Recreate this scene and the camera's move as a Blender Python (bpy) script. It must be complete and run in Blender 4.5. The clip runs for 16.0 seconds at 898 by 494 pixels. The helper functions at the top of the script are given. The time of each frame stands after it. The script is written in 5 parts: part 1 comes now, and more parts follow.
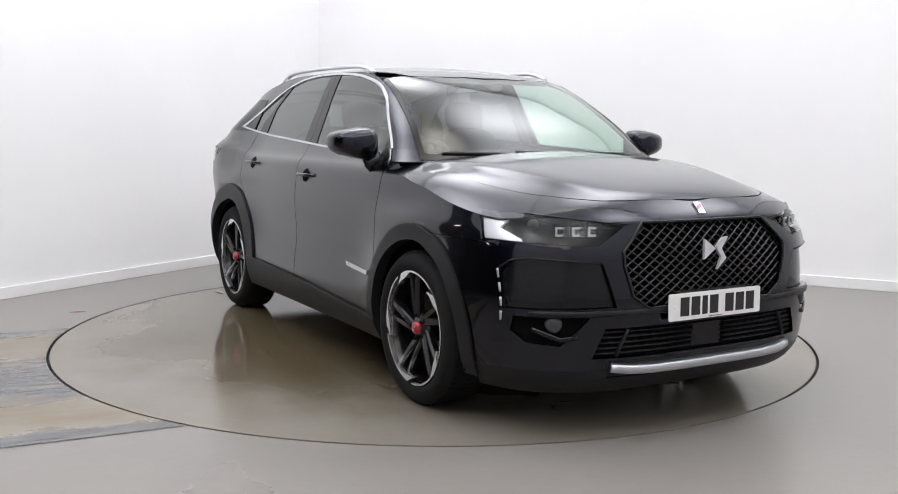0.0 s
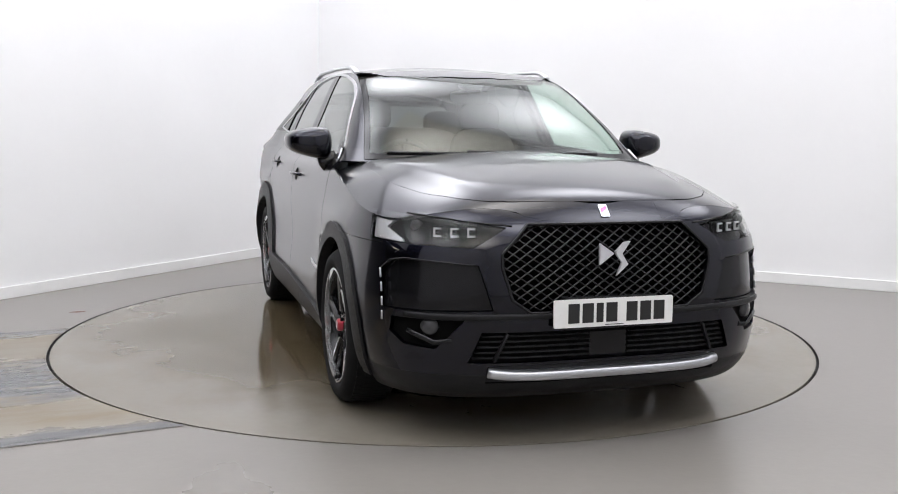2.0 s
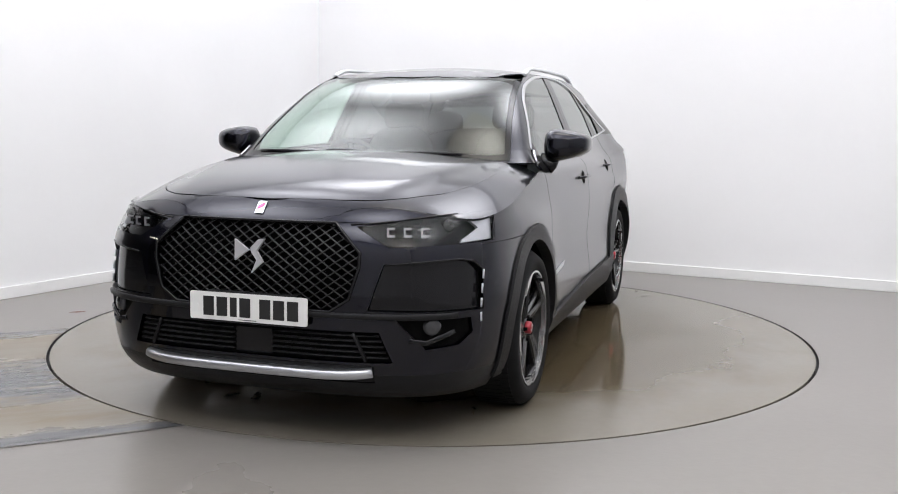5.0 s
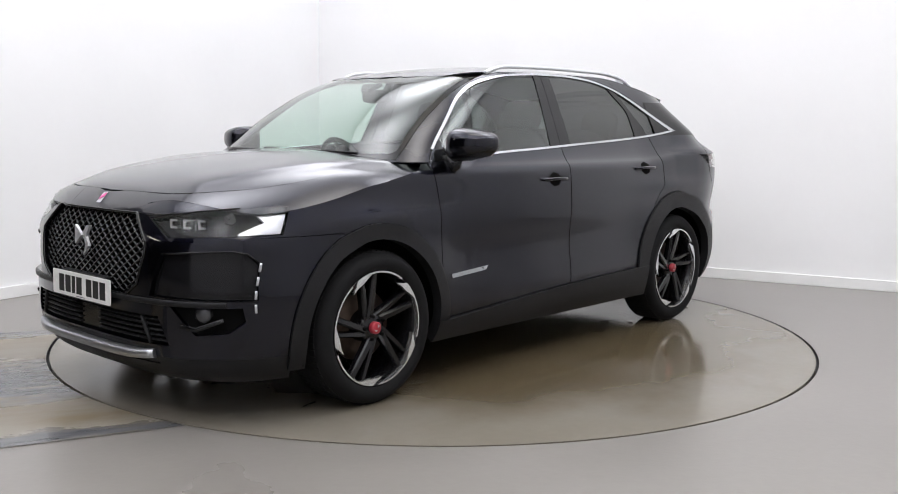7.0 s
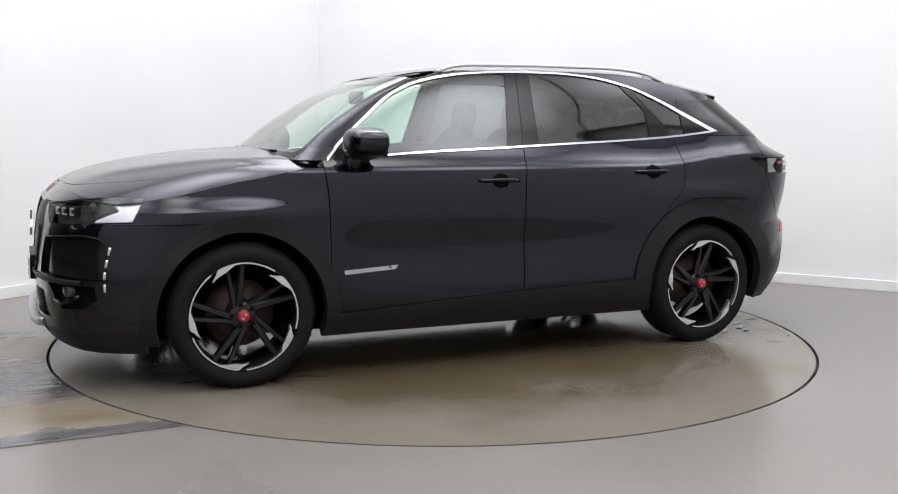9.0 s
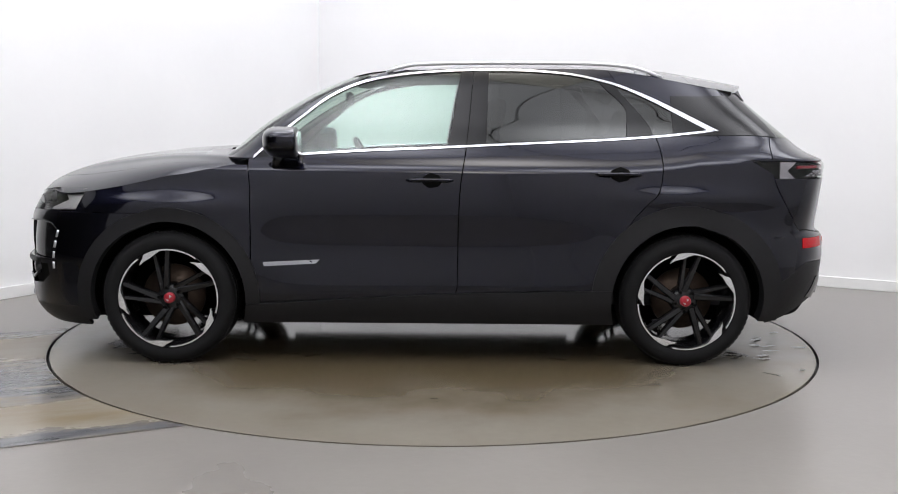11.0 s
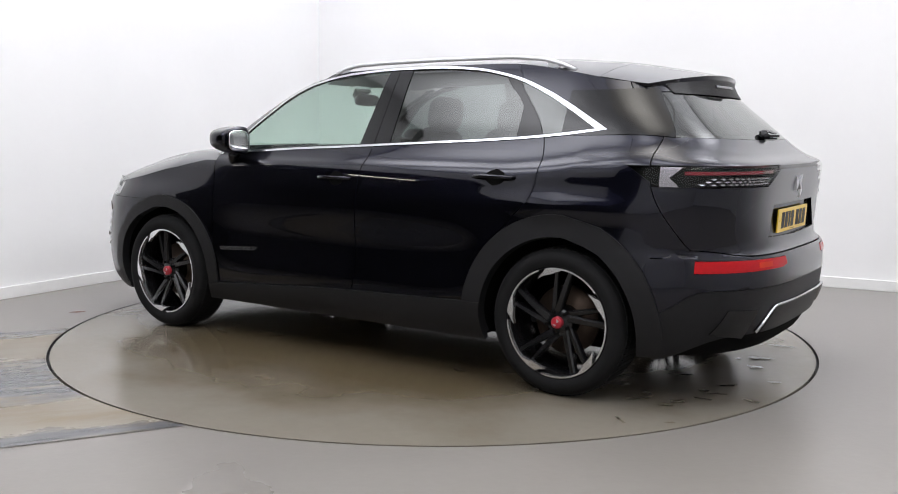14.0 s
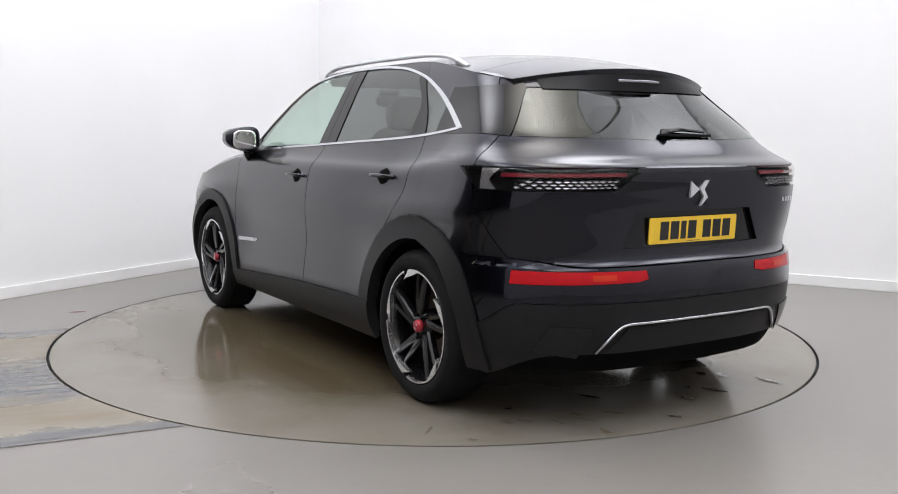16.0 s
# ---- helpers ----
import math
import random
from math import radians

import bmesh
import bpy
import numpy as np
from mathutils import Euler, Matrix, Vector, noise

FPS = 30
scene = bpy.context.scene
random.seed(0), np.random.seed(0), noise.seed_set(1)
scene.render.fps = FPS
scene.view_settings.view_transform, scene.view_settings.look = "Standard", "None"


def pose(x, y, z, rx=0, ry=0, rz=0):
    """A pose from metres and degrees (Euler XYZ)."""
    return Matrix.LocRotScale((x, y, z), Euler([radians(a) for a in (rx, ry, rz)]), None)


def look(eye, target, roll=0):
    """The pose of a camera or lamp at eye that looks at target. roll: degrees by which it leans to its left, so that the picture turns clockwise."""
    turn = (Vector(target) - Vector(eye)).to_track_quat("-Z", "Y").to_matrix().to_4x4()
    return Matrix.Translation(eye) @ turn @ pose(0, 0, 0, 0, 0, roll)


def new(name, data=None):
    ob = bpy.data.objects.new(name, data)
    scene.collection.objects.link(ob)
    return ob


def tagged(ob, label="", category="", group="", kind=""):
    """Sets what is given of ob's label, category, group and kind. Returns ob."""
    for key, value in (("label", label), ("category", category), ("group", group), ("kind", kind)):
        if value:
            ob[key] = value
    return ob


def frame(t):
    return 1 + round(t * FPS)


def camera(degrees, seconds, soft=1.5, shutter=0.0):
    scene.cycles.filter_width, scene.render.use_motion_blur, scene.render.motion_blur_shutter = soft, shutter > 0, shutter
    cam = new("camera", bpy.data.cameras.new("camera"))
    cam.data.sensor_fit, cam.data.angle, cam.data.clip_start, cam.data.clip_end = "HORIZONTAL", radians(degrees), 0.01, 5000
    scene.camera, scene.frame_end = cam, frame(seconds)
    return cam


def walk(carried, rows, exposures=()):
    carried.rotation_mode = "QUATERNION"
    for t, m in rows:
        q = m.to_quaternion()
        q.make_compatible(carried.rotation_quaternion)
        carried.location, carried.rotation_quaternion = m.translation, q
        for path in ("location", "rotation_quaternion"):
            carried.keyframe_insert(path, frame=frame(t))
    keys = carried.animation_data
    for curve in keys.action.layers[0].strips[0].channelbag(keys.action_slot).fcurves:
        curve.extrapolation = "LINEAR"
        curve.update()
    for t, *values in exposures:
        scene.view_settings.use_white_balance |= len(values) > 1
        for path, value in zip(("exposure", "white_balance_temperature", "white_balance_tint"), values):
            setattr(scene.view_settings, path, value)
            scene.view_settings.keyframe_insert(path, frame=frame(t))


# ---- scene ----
# camera: fixed on a stand, the turntable's axis is the world's origin
cam = camera(50.55, 16.0, soft=1.0)
EYE = (0.0, -5.902, 1.242)
AIM = (EYE[0] + math.sin(radians(0.8)) * math.cos(radians(6.97)), EYE[1] + math.cos(radians(0.8)) * math.cos(radians(6.97)), EYE[2] - math.sin(radians(6.97)))
walk(cam, [(0.0, look(EYE, AIM, 0.6)), (16.0, look(EYE, AIM, 0.6))])

# turn of the turntable in degrees, clockwise seen from above
TURN = [(0, -60.57), (0.5, -61.33), (1, -63.61), (1.5, -67.5), (2, -73.0), (2.5, -78.98), (3, -85.1), (3.5, -91.08), (4, -97.2), (4.5, -103.15),
        (5.5, -115.1), (6.5, -127.1), (7, -133.1), (7.5, -138.95), (8, -144.95), (8.5, -150.8), (9, -156.7), (10, -168.5), (11, -180.2),
        (11.5, -186.0), (12, -191.85), (12.5, -197.5), (13, -203.35), (13.5, -209.1), (14, -215.0), (14.5, -220.8), (15, -226.7), (15.5, -232.5), (16, -238.5)]
AXIS = Vector((-0.031, -0.026, 0.0))      # the turntable's axis in the car's own space

# world and exposure
world = bpy.data.worlds.new("world")
scene.world = world
world.use_nodes = True
world.node_tree.nodes["Background"].inputs["Color"].default_value = (0.8, 0.85, 0.9, 1)
world.node_tree.nodes["Background"].inputs["Strength"].default_value = 0.05
scene.view_settings.exposure = 0.0


# ---- materials
def mat(name, color, rough=0.5, metal=0.0, coat=0.0, spec=0.5, var=0.0, scale=8.0, bump=0.0, bscale=120.0, trans=0.0, ior=1.45, emit=0.0, rvar=0.0):
    """A principled material with noise at two scales in colour, roughness and relief."""
    m = bpy.data.materials.new(name)
    m.use_nodes = True
    nt = m.node_tree
    b = nt.nodes["Principled BSDF"]
    b.inputs["Base Color"].default_value = (*color, 1)
    b.inputs["Roughness"].default_value = rough
    b.inputs["Metallic"].default_value = metal
    b.inputs["Coat Weight"].default_value = coat
    b.inputs["Coat Roughness"].default_value = 0.035
    b.inputs["Specular IOR Level"].default_value = spec
    b.inputs["Transmission Weight"].default_value = trans
    b.inputs["IOR"].default_value = ior
    if emit:
        b.inputs["Emission Color"].default_value = (*color, 1)
        b.inputs["Emission Strength"].default_value = emit
    if var or bump or rvar:
        tc = nt.nodes.new("ShaderNodeTexCoord")
        n1 = nt.nodes.new("ShaderNodeTexNoise")
        n1.inputs["Scale"].default_value = scale
        n1.inputs["Detail"].default_value = 6
        nt.links.new(tc.outputs["Object"], n1.inputs["Vector"])
        if var:
            mix = nt.nodes.new("ShaderNodeMix")
            mix.data_type = "RGBA"
            mix.inputs["A"].default_value = (*[c * (1 - var) for c in color], 1)
            mix.inputs["B"].default_value = (*[min(1, c * (1 + var)) for c in color], 1)
            nt.links.new(n1.outputs["Fac"], mix.inputs["Factor"])
            nt.links.new(mix.outputs["Result"], b.inputs["Base Color"])
        if rvar:
            mr = nt.nodes.new("ShaderNodeMapRange")
            mr.inputs["To Min"].default_value = max(0, rough - rvar)
            mr.inputs["To Max"].default_value = rough + rvar
            nt.links.new(n1.outputs["Fac"], mr.inputs["Value"])
            nt.links.new(mr.outputs["Result"], b.inputs["Roughness"])
        if bump:
            n2 = nt.nodes.new("ShaderNodeTexNoise")
            n2.inputs["Scale"].default_value = bscale
            n2.inputs["Detail"].default_value = 3
            nt.links.new(tc.outputs["Object"], n2.inputs["Vector"])
            bp = nt.nodes.new("ShaderNodeBump")
            bp.inputs["Strength"].default_value = bump
            bp.inputs["Distance"].default_value = 0.002
            nt.links.new(n2.outputs["Fac"], bp.inputs["Height"])
            nt.links.new(bp.outputs["Normal"], b.inputs["Normal"])
    return m


def glass(name, tint, see, gloss=0.085, power=4.0):
    """Thin car glass: clear in part, with a mirror gloss that grows at grazing angles."""
    m = bpy.data.materials.new(name)
    m.use_nodes = True
    nt = m.node_tree
    nt.nodes.remove(nt.nodes["Principled BSDF"])
    out = nt.nodes["Material Output"]
    tr = nt.nodes.new("ShaderNodeBsdfTransparent")
    tr.inputs["Color"].default_value = (*[c * see for c in tint], 1)
    gl = nt.nodes.new("ShaderNodeBsdfGlossy")
    gl.inputs["Roughness"].default_value = 0.015
    gl.inputs["Color"].default_value = (0.96, 0.98, 0.96, 1)
    lw = nt.nodes.new("ShaderNodeLayerWeight")
    lw.inputs["Blend"].default_value = 0.5
    pw = nt.nodes.new("ShaderNodeMath")
    pw.operation, pw.inputs[1].default_value = "POWER", power
    fr = nt.nodes.new("ShaderNodeMath")
    fr.operation, fr.inputs[1].default_value, fr.inputs[2].default_value = "MULTIPLY_ADD", 1 - gloss, gloss
    nt.links.new(lw.outputs["Facing"], pw.inputs[0])
    nt.links.new(pw.outputs["Value"], fr.inputs[0])
    mix = nt.nodes.new("ShaderNodeMixShader")
    nt.links.new(fr.outputs["Value"], mix.inputs["Fac"])
    nt.links.new(tr.outputs["BSDF"], mix.inputs[1])
    nt.links.new(gl.outputs["BSDF"], mix.inputs[2])
    nt.links.new(mix.outputs["Shader"], out.inputs["Surface"])
    return m


PAINT = mat("black_paint", (0.0063, 0.0068, 0.0138), 0.30, 1.0, 0.82, 0.5, bump=0.01, bscale=900)
GLOSS = mat("gloss_black", (0.006, 0.006, 0.007), 0.12, 0.0, 0.0, 0.38)
PLASTIC = mat("grained_plastic", (0.0105, 0.0105, 0.0115), 0.42, 0.0, 0.0, 0.26, var=0.2, scale=30, bump=0.25, bscale=700)
INNER = mat("dark_inside", (0.004, 0.004, 0.004), 0.8, spec=0.05)
RUBBER = mat("tyre_rubber", (0.010, 0.010, 0.0105), 0.75, 0, 0, 0.15, var=0.25, scale=14, bump=0.2, bscale=260)
CHROME = mat("bright_chrome", (0.58, 0.59, 0.61), 0.2, 1.0, rvar=0.05, scale=20)
SATIN = mat("satin_aluminium", (0.5, 0.51, 0.53), 0.38, 1.0, var=0.05, scale=40)
RAIL = mat("silver_rail_paint", (0.66, 0.67, 0.69), 0.36, 0.45, var=0.04, scale=30)
EMBLEM = mat("emblem_metal", (0.62, 0.62, 0.64), 0.3, 0.55, var=0.05, scale=50)
RIMCUT = mat("machined_alloy", (0.78, 0.79, 0.8), 0.24, 0.9, var=0.06, scale=60)
RIMBLACK = mat("black_alloy", (0.007, 0.007, 0.008), 0.22, 0.0, 0.0, 0.5, var=0.2, scale=20)
BRAKE = mat("brake_iron", (0.07, 0.05, 0.038), 0.5, 0.8, var=0.5, scale=25)
REDCAP = mat("red_cap", (0.35, 0.015, 0.03), 0.35, 0.3, 0.5)
WHITEPLATE = mat("white_plate", (0.78, 0.78, 0.76), 0.35, 0, 0.3, var=0.04, scale=30)
YELLOWPLATE = mat("yellow_plate", (0.83, 0.54, 0.03), 0.35, 0, 0.3, var=0.05, scale=30)
INK = mat("plate_ink", (0.015, 0.015, 0.015), 0.5)
REDLENS = mat("red_lens", (0.40, 0.003, 0.007), 0.15, 0, 0.0, 0.3, var=0.2, scale=60)
AMBER = mat("amber_lens", (0.5, 0.032, 0.01), 0.15, 0, 0.0, 0.3)
PINK = mat("pink_enamel", (0.75, 0.12, 0.35), 0.3, 0, 0.5)
LAMPHOUSE = mat("lamp_housing", (0.011, 0.0115, 0.013), 0.4, 0.0, 0.0, 0.12, var=0.3, scale=30)
REFLECTOR = mat("lamp_reflector", (0.62, 0.63, 0.66), 0.3, 0.85, var=0.08, scale=40)
FABRIC = mat("seat_fabric", (0.035, 0.035, 0.037), 0.85, 0, 0, 0.2, var=0.3, scale=30, bump=0.4, bscale=500)
DASH = mat("dash_plastic", (0.03, 0.03, 0.032), 0.6, 0, 0, 0.3, var=0.2, scale=20, bump=0.2, bscale=500)
LINING = mat("roof_lining", (0.42, 0.42, 0.40), 0.9, var=0.1, scale=20)
FOGGLASS = mat("fog_lamp_glass", (0.045, 0.046, 0.05), 0.12, 0.3, 0.5, var=0.3, scale=60)
CLEAR = glass("green_tinted_glass", (0.78, 0.96, 0.88), 0.86, 0.066)
SCREEN = glass("windscreen_glass", (0.87, 0.96, 0.89), 0.85, 0.062)
PRIVACY = glass("privacy_glass", (0.82, 0.86, 0.88), 0.17, 0.062)
LENS = glass("lamp_lens", (1, 1, 1), 0.92, 0.025, 7.0)
# ---- the booth
def mesh_ob(name, bm, material, parent=None, label="", smooth=False):
    me = bpy.data.meshes.new(name)
    bm.to_mesh(me)
    bm.free()
    for p in me.polygons:
        p.use_smooth = smooth
    me.materials.append(material)
    ob = new(name, me)
    if parent:
        ob.parent = parent
    if label:
        tagged(ob, label)
    return ob


def part(name, bm, material, parent, label="", smooth=False):
    return mesh_ob(name, bm, material, parent, label, smooth)


def box(bm, x0, x1, y0, y1, z0, z1, m=Matrix.Identity(4), bevel=0.0):
    ret = bmesh.ops.create_cube(bm, size=1, matrix=m @ Matrix.Translation(((x0 + x1) / 2, (y0 + y1) / 2, (z0 + z1) / 2)) @ Matrix.Diagonal((x1 - x0, y1 - y0, z1 - z0, 1)))
    if bevel:
        es = list({e for v in ret["verts"] for e in v.link_edges})
        bmesh.ops.bevel(bm, geom=es, offset=bevel, segments=2, affect="EDGES", profile=0.5)
    return ret


CORNER = Vector((-1.235, 4.205, 0))
LEFTWAY = Vector((-0.498, -0.867, 0))      # along the left wall from the corner
RIGHTWAY = Vector((0.8796, -0.4759, 0))    # along the right wall
ROOM = Matrix(((RIGHTWAY.x, LEFTWAY.x, 0, CORNER.x), (RIGHTWAY.y, LEFTWAY.y, 0, CORNER.y), (0, 0, 1, 0), (0, 0, 0, 1)))
HIGH, WIDE, LONG, OPEN0 = 4.7, 8.6, 10.2, 5.3


def noisy(name, cols, scale, rough, rvar=0.05, bump=0.1, bscale=60, grain=0.25):
    """Painted surface: broad mottling, fine grain, optional dark stain colour with its own threshold."""
    m = mat(name, cols[0], rough, bump=bump, bscale=bscale, rvar=rvar, scale=scale)
    nt = m.node_tree
    b = nt.nodes["Principled BSDF"]
    tc = nt.nodes.new("ShaderNodeTexCoord")
    na = nt.nodes.new("ShaderNodeTexNoise")
    na.inputs["Scale"].default_value, na.inputs["Detail"].default_value = scale, 5
    nb = nt.nodes.new("ShaderNodeTexNoise")
    nb.inputs["Scale"].default_value, nb.inputs["Detail"].default_value = scale * 25, 4
    for n in (na, nb):
        nt.links.new(tc.outputs["Object"], n.inputs["Vector"])
    ramp = nt.nodes.new("ShaderNodeValToRGB")
    ramp.color_ramp.elements[0].position, ramp.color_ramp.elements[1].position = 0.3, 0.7
    ramp.color_ramp.elements[0].color, ramp.color_ramp.elements[1].color = (*cols[0], 1), (*cols[1], 1)
    nt.links.new(na.outputs["Fac"], ramp.inputs["Fac"])
    mix = nt.nodes.new("ShaderNodeMix")
    mix.data_type, mix.blend_type = "RGBA", "MULTIPLY"
    mix.inputs["Factor"].default_value = grain
    nt.links.new(ramp.outputs["Color"], mix.inputs["A"])
    nt.links.new(nb.outputs["Color"], mix.inputs["B"])
    grey = nt.nodes.new("ShaderNodeMapRange")
    grey.inputs["To Min"].default_value, grey.inputs["To Max"].default_value = 0.75, 1.15
    nt.links.new(nb.outputs["Fac"], grey.inputs["Value"])
    nt.links.new(grey.outputs["Result"], mix.inputs["B"])
    nt.links.new(mix.outputs["Result"], b.inputs["Base Color"])
    return m


WALL = noisy("white_wall_paint", [(0.80, 0.80, 0.80), (0.84, 0.84, 0.84)], 0.7, 0.6, bump=0.03, grain=0.04)
SKIRT = mat("white_skirting", (0.78, 0.78, 0.77), 0.4, var=0.04, scale=5)
FLOOR = noisy("grey_resin_floor", [(0.192, 0.179, 0.164), (0.232, 0.217, 0.201)], 0.8, 0.3, 0.08, 0.12, 40)
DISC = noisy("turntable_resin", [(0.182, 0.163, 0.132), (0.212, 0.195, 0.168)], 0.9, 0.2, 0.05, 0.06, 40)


def shaded_wet_film(m, film):
    """Lays a soft, ragged film of muddy water round a resin surface's middle, car shade painted in."""
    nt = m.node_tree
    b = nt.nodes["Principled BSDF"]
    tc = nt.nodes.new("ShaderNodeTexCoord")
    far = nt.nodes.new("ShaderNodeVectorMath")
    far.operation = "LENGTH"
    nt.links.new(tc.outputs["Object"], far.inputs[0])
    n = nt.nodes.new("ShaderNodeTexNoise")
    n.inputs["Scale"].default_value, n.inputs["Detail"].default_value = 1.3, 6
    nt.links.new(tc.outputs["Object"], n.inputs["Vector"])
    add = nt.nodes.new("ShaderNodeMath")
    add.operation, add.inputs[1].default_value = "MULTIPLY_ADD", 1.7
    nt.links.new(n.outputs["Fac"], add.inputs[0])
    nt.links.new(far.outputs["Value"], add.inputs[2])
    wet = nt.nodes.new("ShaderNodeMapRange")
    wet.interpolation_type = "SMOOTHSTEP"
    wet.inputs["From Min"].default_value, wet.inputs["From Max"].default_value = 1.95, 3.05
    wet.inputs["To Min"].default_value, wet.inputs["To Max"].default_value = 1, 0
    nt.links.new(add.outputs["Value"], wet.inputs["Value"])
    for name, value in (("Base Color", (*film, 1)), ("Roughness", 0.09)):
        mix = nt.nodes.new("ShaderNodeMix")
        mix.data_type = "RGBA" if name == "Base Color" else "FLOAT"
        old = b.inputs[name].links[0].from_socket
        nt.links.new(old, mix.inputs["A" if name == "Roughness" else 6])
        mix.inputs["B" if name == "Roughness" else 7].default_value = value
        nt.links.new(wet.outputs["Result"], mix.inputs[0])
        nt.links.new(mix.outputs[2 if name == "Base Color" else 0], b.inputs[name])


# brown wet, taken darker to stand for the car's shade and reflection
shaded_wet_film(DISC, (0.088, 0.068, 0.040))
SEAM = mat("dark_seam", (0.02, 0.02, 0.02), 0.7)
# darker copy of the white wall, dims what the car's sides mirror
GREY = noisy("dimmed_unseen_wall", [(0.52, 0.52, 0.53), (0.57, 0.57, 0.58)], 0.7, 0.6, bump=0.03, grain=0.06)
DARK = noisy("workshop_wall", [(0.085, 0.085, 0.088), (0.12, 0.118, 0.112)], 0.6, 0.8)


def lit_panel(name, color, strength):
    """A glowing diffuser, brightest before the lamps at its middle."""
    m = mat(name, color, 0.5, emit=strength)
    nt = m.node_tree
    tc = nt.nodes.new("ShaderNodeTexCoord")
    far = nt.nodes.new("ShaderNodeVectorMath")
    far.operation = "LENGTH"
    nt.links.new(tc.outputs["Object"], far.inputs[0])
    mr = nt.nodes.new("ShaderNodeMapRange")
    mr.interpolation_type = "SMOOTHSTEP"
    mr.inputs["From Min"].default_value, mr.inputs["From Max"].default_value = 0.0, 1.45
    mr.inputs["To Min"].default_value, mr.inputs["To Max"].default_value = strength * 2.7, strength * 0.42
    nt.links.new(far.outputs["Value"], mr.inputs["Value"])
    nt.links.new(mr.outputs["Result"], nt.nodes["Principled BSDF"].inputs["Emission Strength"])
    return m


TUBE = lit_panel("lit_panel", (0.955, 0.96, 1.015), 2.41)
WARMTUBE = lit_panel("lit_panel_warm", (1.0, 0.965, 0.90), 2.38)
LAMPTUBE = mat("lit_tube", (1.0, 0.93, 0.78), 0.5, emit=40.0)

R_DISC = 2.257


def ring(bm, r0, r1, z, n=160):
    a = [bm.verts.new((r0 * math.cos(2 * math.pi * i / n), r0 * math.sin(2 * math.pi * i / n), z)) for i in range(n)]
    b = [bm.verts.new((r1 * math.cos(2 * math.pi * i / n), r1 * math.sin(2 * math.pi * i / n), z)) for i in range(n)]
    for i in range(n):
        bm.faces.new((a[i], b[i], b[(i + 1) % n], a[(i + 1) % n]))


bm = bmesh.new()
ring(bm, R_DISC + 0.008, 9.0, 0.0)
ring(bm, 9.0, 22.0, 0.0)
bmesh.ops.remove_doubles(bm, verts=bm.verts, dist=1e-4)
tagged(mesh_ob("floor", bm, FLOOR), "grey resin workshop floor with wet tyre tracks", "floor", kind="structure")
bm = bmesh.new()
ring(bm, 0.05, R_DISC + 0.3, -0.03)
tagged(mesh_ob("pit", bm, SEAM), "dark gap under the turntable rim", "floor", kind="structure")
bm = bmesh.new()
bmesh.ops.create_circle(bm, cap_ends=True, segments=160, radius=R_DISC - 0.008)
bmesh.ops.translate(bm, verts=bm.verts, vec=(0, 0, -0.02))
ext = bmesh.ops.extrude_face_region(bm, geom=bm.faces[:])
bmesh.ops.translate(bm, verts=[v for v in ext["geom"] if isinstance(v, bmesh.types.BMVert)], vec=(0, 0, 0.02))
bmesh.ops.recalc_face_normals(bm, faces=bm.faces)
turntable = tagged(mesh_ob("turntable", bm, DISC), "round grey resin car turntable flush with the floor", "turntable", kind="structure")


def wall(name, a, b, label, z0=0.0, z1=HIGH, thick=0.15, material=None):
    """A wall between two points of the room's plan (across, along), thick to its outer side."""
    bm = bmesh.new()
    (x0, y0), (x1, y1) = a, b
    n = Vector((y0 - y1, x1 - x0, 0)).normalized() * thick
    q = [Vector((x0, y0, z0)), Vector((x1, y1, z0)), Vector((x1, y1, z0)) + n, Vector((x0, y0, z0)) + n]
    lo = [bm.verts.new(ROOM @ v) for v in q]
    hi = [bm.verts.new(ROOM @ (v + Vector((0, 0, z1 - z0)))) for v in q]
    for f in ((lo[3], lo[2], lo[1], lo[0]), hi, *[(lo[i], lo[(i + 1) % 4], hi[(i + 1) % 4], hi[i]) for i in range(4)]):
        bm.faces.new(f)
    bmesh.ops.recalc_face_normals(bm, faces=bm.faces)
    return tagged(mesh_ob(name, bm, material or WALL), label, "wall", kind="structure")


wall("wall_left", (0, 0), (0, OPEN0), "plain white painted booth wall")
wall("wall_right", (WIDE, 0), (0, 0), "plain white painted booth wall")
# two unseen walls, greyed in place of dimmer light at this end
wall("wall_far", (WIDE, LONG), (WIDE, 0), "unseen booth wall behind the camera, greyed to dim its reflection", material=GREY)
wall("wall_back", (2.2, LONG), (WIDE, LONG), "unseen booth wall behind the camera, greyed to dim its reflection", material=GREY)
wall("wall_lintel", (0, OPEN0), (0, LONG), "white wall above the drive-in opening", z0=3.0)
wall("wall_workshop_side", (-6, OPEN0 - 3), (-6, LONG + 3), "dark workshop wall beyond the opening", material=DARK)
wall("wall_workshop_near", (-0.17, OPEN0 - 3), (-6, OPEN0 - 3), "dark workshop wall beyond the opening", material=DARK)
wall("wall_workshop_end", (-6, LONG + 3), (2.4, LONG + 3), "dark workshop wall beyond the opening", material=DARK)
wall("wall_workshop_return", (2.3, LONG + 0.16), (2.3, LONG + 3), "dark workshop wall beyond the opening", material=DARK)
bm = bmesh.new()
box(bm, -0.16, WIDE + 0.2, -0.2, LONG + 0.2, HIGH, HIGH + 0.12, ROOM)
